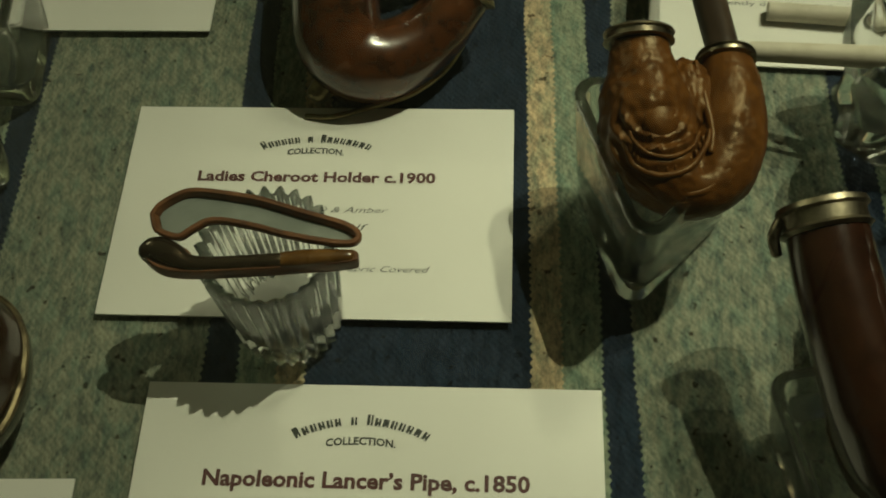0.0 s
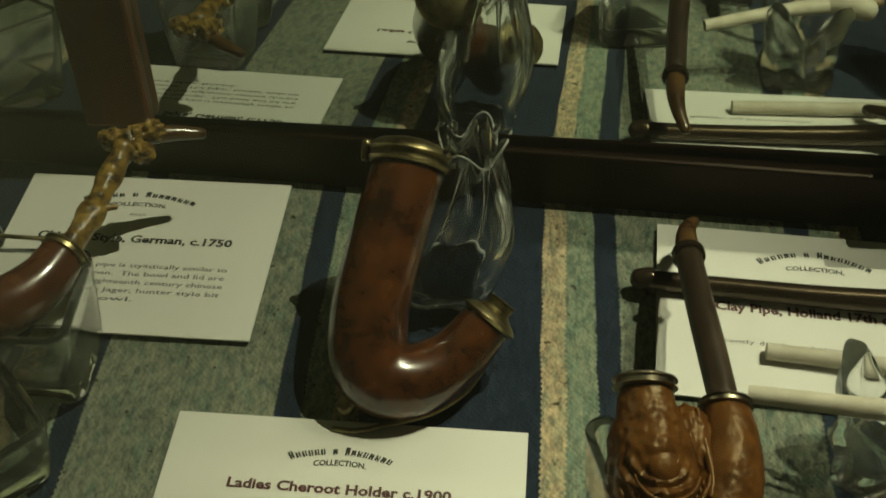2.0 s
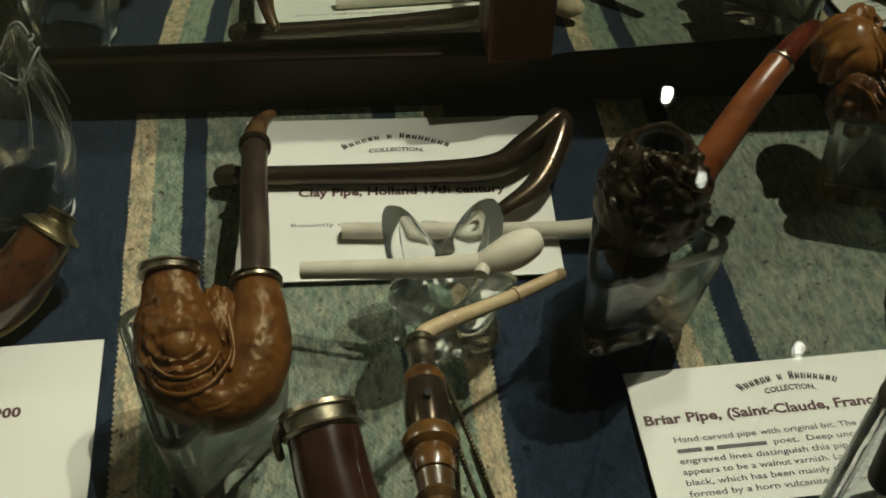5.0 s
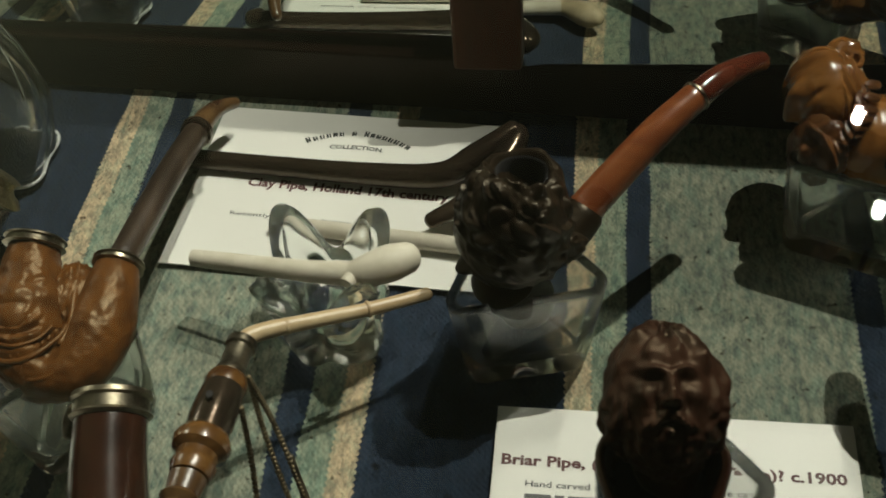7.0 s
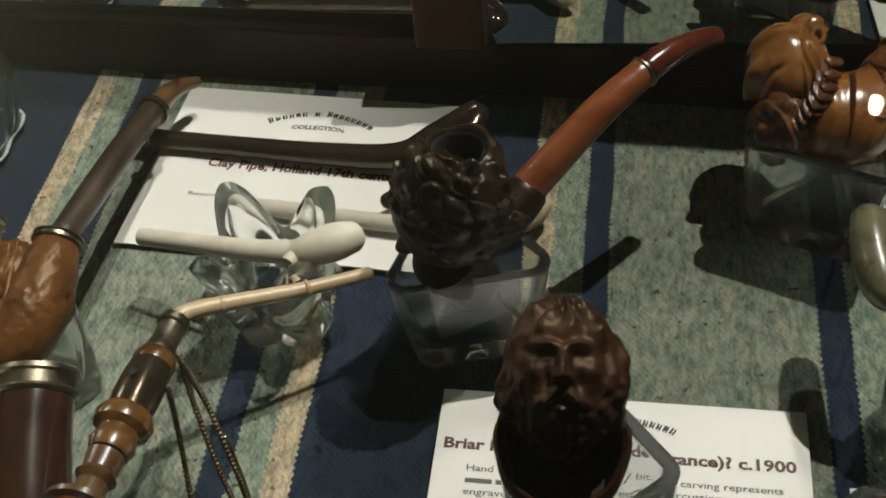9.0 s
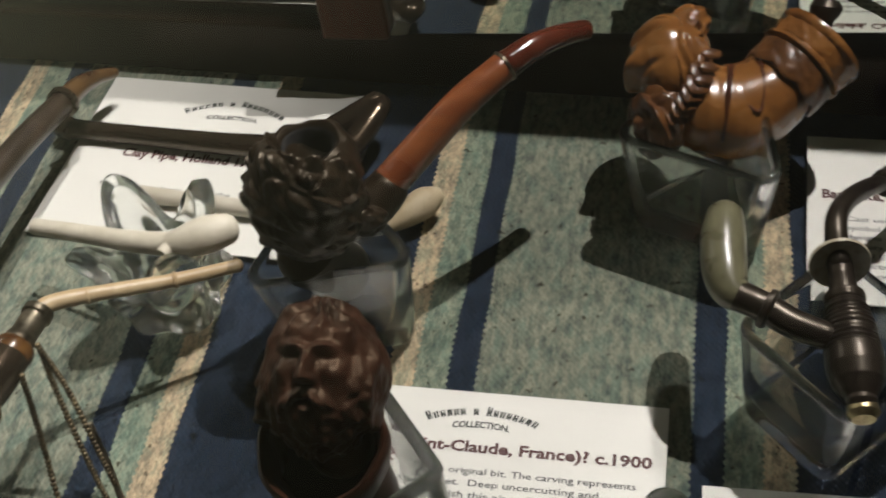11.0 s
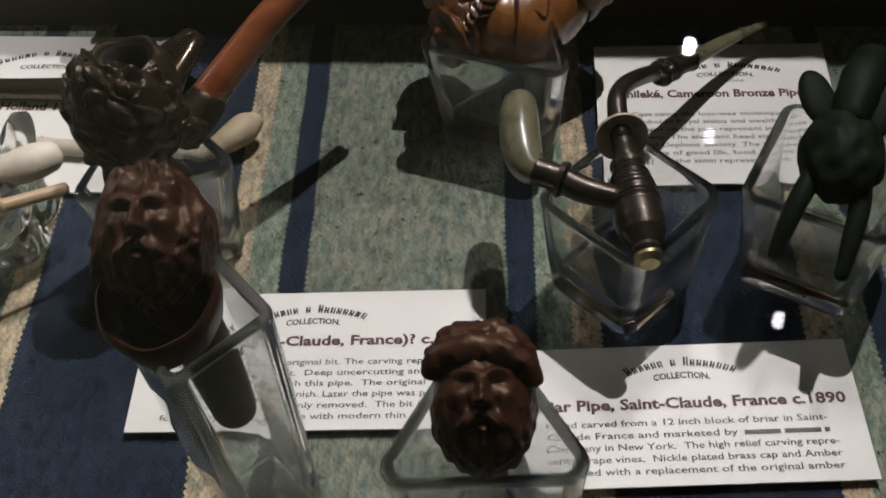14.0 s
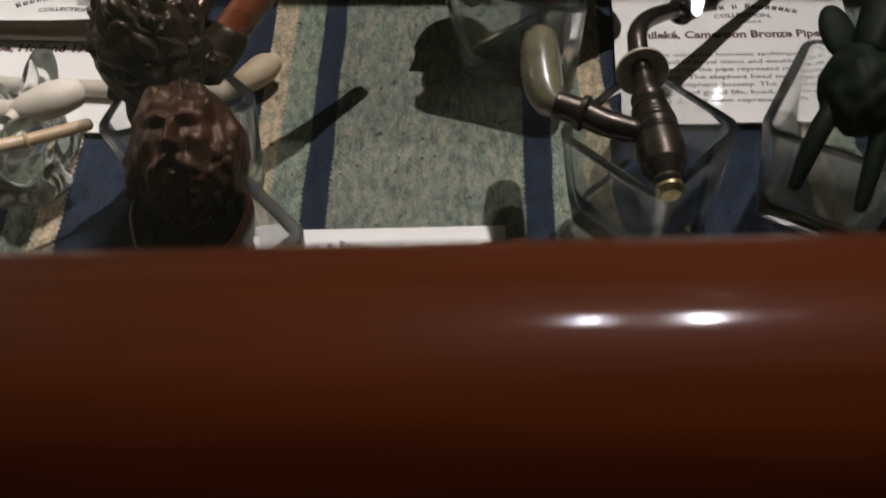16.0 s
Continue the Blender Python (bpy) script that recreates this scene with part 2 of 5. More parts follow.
AMBER = surface("amber_mouthpiece", (0.105, 0.026, 0.012), (0.060, 0.012, 0.006), 0.14, scale=80, bump=0.02, coat=0.7)
REDWOOD = surface("red_varnished_stem", (0.250, 0.078, 0.023), (0.150, 0.040, 0.013), 0.30, scale=110, stretch=(0.4, 1, 1), bump=0.08, coat=0.45)
HONEY = surface("honey_amber", (0.135, 0.064, 0.016), (0.050, 0.021, 0.007), 0.25, scale=120, bump=0.05, coat=0.4)
GOLDEN = surface("golden_meerschaum", (0.330, 0.140, 0.032), (0.120, 0.044, 0.011), 0.26, scale=75, fine=700, bump=0.14, coat=0.5, spread=0.5)
GOLDEN_STAIN_SHADE = surface("stained_shaded_meerschaum", (0.170, 0.068, 0.018), (0.050, 0.019, 0.007), 0.34, scale=160, fine=900, bump=0.5, coat=0.15, spread=0.4)
BRONZE = surface("dark_bronze", (0.018, 0.014, 0.010), (0.008, 0.006, 0.005), 0.33, scale=120, bump=0.25, spec=0.4, coat=0.06, warm=(1.0, 0.86, 0.68))
GREENBRONZE = surface("green_bronze", (0.006, 0.012, 0.005), (0.003, 0.005, 0.003), 0.6, scale=120, bump=0.5, spec=0.08)
JADE = surface("olive_stone", (0.160, 0.150, 0.085), (0.070, 0.066, 0.036), 0.3, scale=110, bump=0.15, coat=0.3, spread=0.5)
BONE = surface("bone_disc", (0.44, 0.40, 0.30), (0.24, 0.20, 0.13), 0.4, scale=120, bump=0.1)
TWIG = surface("knotty_gilded_twig", (0.300, 0.190, 0.045), (0.036, 0.018, 0.007), 0.36, scale=190, fine=800, bump=0.8, spread=0.3)
LEATHER = surface("brown_leather", (0.185, 0.074, 0.028), (0.075, 0.028, 0.011), 0.42, scale=140, fine=900, bump=0.4)
VELVET = surface("faded_blue_lining", (0.26, 0.28, 0.25), (0.15, 0.17, 0.15), 0.9, scale=90, fine=900, bump=0.3, spread=0.6)
VELVET_LIGHT = surface("cream_lining", (0.42, 0.36, 0.24), (0.28, 0.22, 0.14), 0.9, scale=90, fine=900, bump=0.3)
SOOT = surface("charred_bowl", (0.012, 0.010, 0.009), (0.006, 0.005, 0.005), 0.8, scale=150)
GLASS = glass_material("clear_glass", (0.985, 1.0, 0.99), 0.0, 0.06)
CRYSTAL = glass_material("pressed_crystal", (0.98, 1.0, 0.99), 0.002, 0.05)
# Pale colour painting the bright refracted line along the vase edges.
EDGE_GLINT = surface("pale_edge_glint", (0.78, 0.80, 0.76), (0.55, 0.57, 0.54), 0.25, scale=300, fine=1200, bump=0.1)
EDGE_GLINT.node_tree.nodes["Principled BSDF"].inputs["Transmission Weight"].default_value = 0.45
PANE = pane_material("case_pane")
BULB, bn, bl_, bb = nodes_of("lamp_filament")
bb.inputs["Emission Color"].default_value, bb.inputs["Emission Strength"].default_value = (1, 0.95, 0.85, 1), 30
MIRROR, mn, ml, mb = nodes_of("mirror_silvering")
mb.inputs["Base Color"].default_value, mb.inputs["Metallic"].default_value, mb.inputs["Roughness"].default_value = (0.74, 0.78, 0.72, 1), 1.0, 0.012


# ---- builders ----
def mesh_of(name, bm, material, smooth=True):
    me = bpy.data.meshes.new(name)
    bmesh.ops.recalc_face_normals(bm, faces=bm.faces[:])
    if smooth:
        crisp(bm)
    bm.to_mesh(me)
    bm.free()
    me.materials.append(material)
    for p in me.polygons:
        p.use_smooth = smooth
    return me


def crisp(bm, limit=38):
    """Marks the edges sharp at which two faces meet at more than limit degrees."""
    for e in bm.edges:
        if len(e.link_faces) == 2 and e.calc_face_angle(0) > radians(limit):
            e.smooth = False


def thing(name, place, label, category, group="", turn=0.0):
    ob = new(name)
    ob.empty_display_size = 0.01
    ob.matrix_world = pose(*place, 0, 0, turn)
    return tagged(ob, label, category, group)


def part(name, bm, material, parent, label="", smooth=True):
    """Links bm, built in world places, as one part under parent."""
    up = parent.matrix_world.inverted()
    bmesh.ops.transform(bm, matrix=up, verts=bm.verts[:])
    ob = new(name, mesh_of(name, bm, material, smooth))
    ob.parent = parent
    bpy.context.view_layer.update()
    return tagged(ob, label)


def structure(name, bm, material, label, smooth=False):
    return tagged(new(name, mesh_of(name, bm, material, smooth)), label, name.split("_")[0], "", "structure")


def box(bm, lo, hi, m=Matrix(), bevel=0.0):
    r = bmesh.ops.create_cube(bm, size=1.0)
    vs = r["verts"]
    c = [(a + b) / 2 for a, b in zip(lo, hi)]
    s = [b - a for a, b in zip(lo, hi)]
    bmesh.ops.transform(bm, matrix=m @ Matrix.LocRotScale(c, None, s), verts=vs)
    if bevel:
        es = {e for v in vs for e in v.link_edges}
        bmesh.ops.bevel(bm, geom=list(es), offset=bevel, segments=2, affect="EDGES", profile=0.5)
    return bm


def spline(pts, steps):
    """Catmull-Rom through rows of numbers."""
    p = [np.array(q, float) for q in pts]
    p = [2 * p[0] - p[1]] + p + [2 * p[-1] - p[-2]]
    out = []
    for i in range(1, len(p) - 2):
        for k in range(steps):
            t = k / steps
            a, b, c, d = p[i - 1:i + 3]
            out.append(0.5 * (2 * b + (c - a) * t + (2 * a - 5 * b + 4 * c - d) * t * t + (3 * b - a - 3 * c + d) * t ** 3))
    out.append(p[-2])
    return out


def sweep(rows, around=20, steps=6, flat=1.0, round_ends=True, warp=None, bm=None):
    """A tube through rows of (x, y, z, radius). warp(point, centre, s, angle) gives a factor on the radius."""
    bm = bm or bmesh.new()
    line = spline(rows, steps) if steps > 1 else [np.array(r, float) for r in rows]
    n = len(line)
    rings, side = [], None
    for i, q in enumerate(line):
        d = Vector(line[min(i + 1, n - 1)][:3] - line[max(i - 1, 0)][:3]).normalized()
        if side is None:
            side = d.cross(Vector((0, 0, 1)))
            if side.length < 1e-3:
                side = Vector((1, 0, 0))
        side = (side - d * side.dot(d)).normalized()
        up = d.cross(side)
        ring = []
        for k in range(around):
            a = 2 * math.pi * k / around
            off = side * math.cos(a) + up * (math.sin(a) * flat)
            r = q[3]
            if warp:
                r *= warp(Vector(q[:3]) + off * r, i / (n - 1), a)
            ring.append(bm.verts.new(Vector(q[:3]) + off * r))
        rings.append((ring, d, q))
    for (a, _, _), (b, _, _) in zip(rings, rings[1:]):
        for k in range(around):
            bm.faces.new((a[k], a[(k + 1) % around], b[(k + 1) % around], b[k]))
    for (ring, d, q), sign in ((rings[0], -1), (rings[-1], 1)):
        if round_ends:
            prev = ring
            for f, push in ((0.75, 0.35), (0.4, 0.55)):
                nxt = [bm.verts.new(Vector(q[:3]) + (v.co - Vector(q[:3])) * f + d * (sign * q[3] * push)) for v in ring]
                for k in range(around):
                    bm.faces.new((prev[k], prev[(k + 1) % around], nxt[(k + 1) % around], nxt[k]))
                prev = nxt
            tip = bm.verts.new(Vector(q[:3]) + d * (sign * q[3] * 0.6))
            for k in range(around):
                bm.faces.new((prev[k], prev[(k + 1) % around], tip))
        else:
            bm.faces.new(ring)
    return bm


def lathe(base, axis, profile, around=28, bm=None, warp=None):
    """A turned solid: profile of (radius, height) along axis from base, closed where the radius is 0."""
    bm = bm or bmesh.new()
    ax = Vector(axis).normalized()
    m = Matrix.Translation(base) @ ax.to_track_quat("Z", "Y").to_matrix().to_4x4()
    rings = []
    for r, h in profile:
        if r <= 1e-6:
            rings.append([bm.verts.new(m @ Vector((0, 0, h)))])
        else:
            ring = []
            for k in range(around):
                a = 2 * math.pi * k / around
                rr, hh = warp(r, h, a) if warp else (r, h)
                ring.append(bm.verts.new(m @ Vector((rr * math.cos(a), rr * math.sin(a), hh))))
            rings.append(ring)
    for a, b in zip(rings, rings[1:]):
        for k in range(around):
            k2 = (k + 1) % around
            if len(a) == 1 and len(b) > 1:
                bm.faces.new((a[0], b[k2], b[k]))
            elif len(b) == 1 and len(a) > 1:
                bm.faces.new((a[k], a[k2], b[0]))
            elif len(a) > 1:
                bm.faces.new((a[k], a[k2], b[k2], b[k]))
    return bm


def blob(centre, size, shape=None, turn=(0, 0, 0), detail=5, bm=None):
    """A rounded body of half sizes size, its unit sphere reshaped by shape(unit vector) -> factor or vector."""
    bm = bm or bmesh.new()
    r = bmesh.ops.create_icosphere(bm, subdivisions=detail, radius=1.0)
    m = Matrix.Translation(centre) @ Euler([radians(a) for a in turn]).to_matrix().to_4x4()
    for v in r["verts"]:
        u = v.co.copy()
        f = shape(u) if shape else 1.0
        w = u * f if isinstance(f, (int, float)) else f
        v.co = m @ Vector((w.x * size[0], w.y * size[1], w.z * size[2]))
    return bm


def rounded_polygon(inner, corner, sides=4, n=6):
    """An even polygon by the distance of its sides from the middle, its corners rounded; one side faces -y."""
    pts = []
    reach = (inner - corner) / math.cos(math.pi / sides)
    for q in range(sides):
        mid = -math.pi / 2 + math.pi / sides + 2 * math.pi * q / sides
        for k in range(n + 1):
            a = mid - math.pi / sides + 2 * math.pi / sides * k / n
            pts.append((reach * math.cos(mid) + corner * math.cos(a), reach * math.sin(mid) + corner * math.sin(a)))
    return pts


def votive(place, turn, base, top, height, wall=0.0030, floor=0.0085, label="", corner=0.006, sides=4):
    """A tapered glass cup of three or four flat sides with rounded corners and a thick floor."""
    shape = "square" if sides == 4 else "three-sided"
    ob = thing("glass_cup", (place[0], place[1], 0.0), label or shape + " clear glass votive cup with rounded corners, on the rug", "glass cup", "glass cups", turn)
    m = pose(place[0], place[1], 0, 0, 0, turn)
    bm = bmesh.new()
    w = wall / 2
    rows = [(base - 0.0030, 0.0003, corner * 0.8), (base - 0.0011, 0.0006, corner), (base - 0.0003, 0.0014, corner), (base, 0.0030, corner)]
    rows += [(base + (top - base) * q, height * q, corner) for q in (0.3, 0.55, 0.8)] + [(top - 0.0001, height - 0.0030, corner)]
    rows += [(top - w + w * math.cos(radians(a)), height - w + w * math.sin(radians(a)), corner - (w - w * math.cos(radians(a))) * 0.8) for a in range(0, 181, 30)]
    rows += [(top - wall - 0.0001, height - 0.0030, corner * 0.6)] + [(base + (top - base) * q - wall - 0.0004 * (1 - q), height * q, corner * 0.6) for q in (0.75, 0.5)]
    rows += [(base - wall * 1.15, floor + 0.0040, corner * 0.6), (base - wall * 1.15 - 0.0005, floor + 0.0016, corner * 0.6), (base - wall * 1.15 - 0.0018, floor + 0.0004, corner * 0.5), (base - wall * 1.15 - 0.0040, floor, corner * 0.4)]
    rings = []
    for inner, z, c in rows:
        inner = max(0.001, inner)
        rings.append([bm.verts.new(m @ Vector((x, y, z))) for x, y in rounded_polygon(inner, min(max(0.0008, c), inner * 0.6), sides)])
    k_ = len(rings[0])
    for a, b in zip(rings, rings[1:]):
        for k in range(k_):
            bm.faces.new((a[k], a[(k + 1) % k_], b[(k + 1) % k_], b[k]))
    bm.faces.new(rings[0][::-1])
    bm.faces.new(rings[-1])
    part("cup", bm, GLASS, ob)
    return ob


def lobed_glass(place, axis, turn, rows, label, lobes=4, flare=0.2, dip=0.25, twist=0.0, wall=0.0032, thick=0.011, foot=0.0, mat=None, ripple=2.4, heavy=0.004):
    """A heavy hand-blown crystal glass whose rim opens in rounded lobes. rows: outer (radius, height) from the foot to the rim."""
    ob = thing("crystal_holder", place, label, "glass holder", "", 0)
    full = rows[-1][1]
    fine = [(q[0], q[1]) for q in spline([(*r, 0, 0) for r in rows], 6)]
    t0 = radians(turn)

    def warp(r, h, a):
        s = max(0.0, min(1.0, h / full))
        c = math.cos(lobes * (a - t0 - twist * s))
        return r * (1 + flare * (foot + (1 - foot) * s ** 1.6) * c + (0.030 * math.sin(5 * a + 170 * h) + 0.026 * math.sin(7 * a - 230 * h)) * (1 - 0.7 * s) * ripple), h * (1 + dip * s * s * (c - 1) * 0.5)
    inner = [(max(0.001, r - wall - heavy * (1 - h / full)), h) for r, h in fine if h > thick][::-1]
    prof = [(0, 0.0012), (rows[0][0] * 0.6, 0.0006), (rows[0][0] * 0.92, 0.0)] + fine + [(rows[-1][0] - wall * 0.45, full + wall * 0.35)] + inner + [(inner[-1][0] * 0.6, thick * 0.88), (0, thick * 0.8)]
    part("bowl", lathe(place, axis, prof, 128, None, warp), mat or CRYSTAL, ob)
    return ob


def ring_band(bm, base, axis, r, h, lip=0.0008):
    return lathe(base, axis, [(r - 0.0015, 0), (r, 0), (r + lip, h * 0.12), (r, h * 0.25), (r, h * 0.7), (r + lip, h * 0.8), (r + lip * 0.6, h), (r - 0.002, h), (r - 0.002, h * 0.3), (r - 0.0015, 0)], 36, bm)


def turb(v, s, o=3):
    return noise.turbulence(v * s, o, False)


def locks(u, seed, freq, depth, strands=0.25):
    """Relief of overlapping carved locks: rounded cells with creases between them and grooves along each."""
    q = u * freq + Vector((seed, seed * 2.3, -seed))
    q = q + noise.noise_vector(q * 0.7) * 0.45
    far, spots = noise.voronoi(q)
    edge = min(1.0, (far[1] - far[0]) * 1.7)
    edge = edge * edge * (3 - 2 * edge)
    way = noise.noise_vector(spots[0] * 3.7).normalized()
    along = (q - spots[0]).dot(way)
    return depth * edge * (1.0 + strands * math.sin(11.0 * along) + 0.45 * along) + 0.25 * depth * noise.noise(q * 1.6)


# ---- lettering ----
def letters(text, bold):
    data = bpy.data.curves.new("lettering", "FONT")
    data.body, data.size, data.offset, data.resolution_u = text, 1.0, bold, 2
    ob = bpy.data.objects.new("lettering", data)
    scene.collection.objects.link(ob)
    bpy.context.view_layer.update()
    me = bpy.data.meshes.new_from_object(ob.evaluated_get(bpy.context.evaluated_depsgraph_get()))
    bpy.data.objects.remove(ob)
    bpy.data.curves.remove(data)
    return me


class Card:
    """A printed card lying flat: top left corner, top right corner, height; u to the right, v down, in millimetres."""

    def __init__(self, label, tl, tr, height, thick=0.0013, lift=0.0, text_label=""):
        self.tl, d = Vector((*tl, 0)), Vector((tr[0] - tl[0], tr[1] - tl[1], 0))
        self.width, self.height = d.length, height
        ang = math.atan2(d.y, d.x)
        self.m = Matrix.Translation((tl[0], tl[1], 0.0006 + thick + lift)) @ Matrix.Rotation(ang, 4, "Z") @ Matrix.Diagonal((1, -1, 1, 1))
        self.ob = thing("display_card", (tl[0], tl[1], 0.0), label, "card", "cards", math.degrees(ang))
        bm = box(bmesh.new(), (0, 0, -thick + 0.0006), (self.width, height, 0), self.m)
        part("sheet", bm, CARD, self.ob, "", False)
        bm = box(bmesh.new(), (0.0012, 0.0012, -thick), (self.width - 0.0012, height - 0.0012, -thick + 0.0005), self.m)
        part("backing", bm, CORE, self.ob, "grey board backing", False)

    def line(self, text, u, v, width, cap, mat, bold=0.0, slant=0.0, name="line_of_text"):
        """One line with its baseline at v, stretched to the width given."""
        me = letters(text, bold)
        xs = [q.co.x for q in me.vertices]
        if not xs:
            return
        x0, x1 = min(xs), max(xs)
        sx, sy = width / 1000 / (x1 - x0), cap / 1000 / 0.69
        for q in me.vertices:
            q.co = self.m @ Vector((u / 1000 + (q.co.x - x0) * sx + slant * q.co.y * sy, v / 1000 - q.co.y * sy, 0.00012))
        bm = bmesh.new()
        bm.from_mesh(me)
        bpy.data.meshes.remove(me)
        part(name, bm, mat, self.ob, "", False)

    def bars(self, u, v, widths, height, gap, mat, name="line_of_text"):
        bm = bmesh.new()
        for w in widths:
            box(bm, (u / 1000, (v - height) / 1000, 0.0001), ((u + w) / 1000, v / 1000, 0.00018), self.m)
            u += w + gap
        part(name, bm, mat, self.ob, "", False)

    def emblem(self, u0, u1, v_end, v_top, rows=((1.0, 15, 2.9),), mat=None):
        """The arched printed emblem, as rows of upright strokes along an arch, with one word below."""
        rnd = random.Random(int(u0 * 10))
        bm = bmesh.new()
        mid, half = (u0 + u1) / 2, (u1 - u0) / 2
        n = 17
        for k in range(n):
            s = -1 + 2 * (k + 0.5) / n
            if k in (6, 8):
                continue
            u, v = mid + s * half, v_top + 3.0 + (v_end - v_top - 3.0) * s * s * 1.0
            h = 3.3 if k in (0, 9) else 2.4
            tilt = Matrix.Rotation(0.62 * s, 4, "Z")
            mm = self.m @ Matrix.Translation((u / 1000, v / 1000, 0)) @ tilt
            w = half * 2 / n
            box(bm, (-w * 0.00042, -h / 1000, 0.0001), (-w * 0.00008, 0, 0.00018), mm)
            box(bm, (w * 0.0001, -h / 1000, 0.0001), (w * 0.00034, 0, 0.00018), mm)
            box(bm, (-w * 0.00042, -h * rnd.choice((0.00098, 0.00055, 0.0003)), 0.0001), (w * 0.00034, -h * 0.00028 + 0.0001, 0.00017), mm)
        me = letters("COLLECTION.", 0.030)
        xs = [q.co.x for q in me.vertices]
        x0, x1 = min(xs), max(xs)
        for q in me.vertices:
            s = -1 + 2 * (q.co.x - x0) / (x1 - x0)
            q.co = self.m @ Vector(((mid + s * half * 0.53) / 1000, (v_end + 2.1 - 0.8 * (1 - s * s) - q.co.y * 2.2 / 0.69) / 1000, 0.00012))
        bm.from_mesh(me)
        bpy.data.meshes.remove(me)
        part("printed_emblem", bm, INK, self.ob, "arched dark printed emblem", False)


# ---- the case and the room ----
rug = bmesh.new()
bmesh.ops.create_grid(rug, x_segments=60, y_segments=30, size=0.5)
for v in rug.verts:
    v.co.x, v.co.y = -0.75 + (v.co.x + 0.5) * 1.95, 0.59 + (v.co.y + 0.5) * 0.42
    v.co.z = 0.0009 * noise.noise(v.co * 9) - 0.0012
me = mesh_of("rug", rug, RUG)
tagged(new("rug", me), "flat-woven wool rug in grey-green with navy and cream stripes", "rug", "", "structure")
structure("floor_case", box(bmesh.new(), (-0.8, 0.55, -0.03), (1.25, 1.10, -0.004)), DARKWOOD, "dark wooden floor board of the display case")


def rail_y(x):
    return 0.9470 - 0.060 * x


ang = math.atan(-0.060)
bm = bmesh.new()
mm = Matrix.Translation((0.2, rail_y(0.2), 0)) @ Matrix.Rotation(ang, 4, "Z")
box(bm, (-1.0, 0.0, -0.004), (1.05, 0.016, 0.0272), mm, 0.0015)
structure("trim_back_rail", bm, RAIL, "dark mahogany bottom rail under the mirror")


def mirror_panel(name, x0, x1, px, py, yaw, tilt, top):
    """A framed mirror leaning back: passes through (px, py) at the rug."""
    b, a = radians(yaw), radians(tilt)
    nrm = Vector((math.cos(a) * math.sin(b), -math.cos(a) * math.cos(b), math.sin(a)))
    bm = bmesh.new()

    def on(x, z):
        return Vector((x, py + (nrm.x * (x - px) + nrm.z * z) / -nrm.y, z))
    front = [on(x0, 0.0255), on(x1, 0.0255), on(x1, top), on(x0, top)]
    back = [p - nrm * 0.004 for p in front]
    f, g = [bm.verts.new(p) for p in front], [bm.verts.new(p) for p in back]
    bm.faces.new(f)
    bm.faces.new(g[::-1])
    for k in range(4):
        bm.faces.new((f[k], g[k], g[(k + 1) % 4], f[(k + 1) % 4]))
    return tagged(new(name, mesh_of(name, bm, MIRROR, False)), "tilted mirror panel at the back of the case", "mirror", "mirror panels", "structure"), on


mid_panel, mid_on = mirror_panel("mirror_1", -0.72, 0.174, 0.1, 0.9465, -2.6, 5.6, 0.114)
right_panel, right_on = mirror_panel("mirror_2", 0.178, 1.15, 0.3, 0.9320, -0.8, 4.3, 0.092)
for x0, x1, on, y_front, tall in ((0.1625, 0.1905, right_on, 0.006, 0.066), (-0.1890, -0.1598, mid_on, 0.008, 0.088)):
    bm = bmesh.new()
    lo, hi = on((x0 + x1) / 2, 0.0272), on((x0 + x1) / 2, 0.252)
    lean = (hi.y - lo.y) / (hi.z - lo.z)
    box(bm, (x0, -y_front, 0.0), (x1, 0.010, tall), Matrix(), 0.0015)
    for v in bm.verts:
        v.co = Vector((v.co.x, lo.y + v.co.y + lean * v.co.z, 0.0272 + v.co.z))
    structure("trim_mullion", bm, MULLION, "dark mahogany mullion between mirror panels")
bm = bmesh.new()
mm = Matrix.Translation((0.2, 0.9845, 0)) @ Matrix.Rotation(math.atan(-0.058), 4, "Z")
box(bm, (-1.0, 0.0, 0.2445), (1.05, 0.07, 0.2635), mm, 0.003)
structure("trim_back_top", bm, FRONT, "mahogany top rail at the back of the case")
structure("wall_case_back", box(bmesh.new(), (-0.8, 1.08, -0.03), (1.25, 1.10, 0.2635)), DARKWOOD, "dark wooden back of the case")
structure("wall_case_west", box(bmesh.new(), (-0.82, 0.56, -0.03), (-0.80, 1.10, 0.2635)), DARKWOOD, "dark wooden side of the case")
structure("wall_case_east", box(bmesh.new(), (1.25, 0.56, -0.03), (1.27, 1.10, 0.2635)), DARKWOOD, "dark wooden side of the case")
structure("wall_case_front", box(bmesh.new(), (-0.8, 0.5765, -0.80), (1.25, 0.5830, 0.2440)), DARKWOOD, "dark wooden front of the case")
bm = bmesh.new()
prof = [(0.5868, 0.2440), (0.5868, 0.2562), (0.5863, 0.2583), (0.5846, 0.2598), (0.5815, 0.2605), (0.5780, 0.2606), (0.5748, 0.2598), (0.5720, 0.2578), (0.5703, 0.2550), (0.5697, 0.2515), (0.5702, 0.2478), (0.5716, 0.2440)]
ends = [[bm.verts.new((x, y, z)) for y, z in prof] for x in np.linspace(-0.8, 1.25, 30)]
for a, b in zip(ends, ends[1:]):
    for k in range(len(prof)):
        bm.faces.new((a[k], a[(k + 1) % len(prof)], b[(k + 1) % len(prof)], b[k]))
bm.faces.new(ends[0])
bm.faces.new(ends[-1][::-1])
structure("trim_front_rail", bm, FRONT, "rounded glossy red mahogany rail along the front of the case", True)
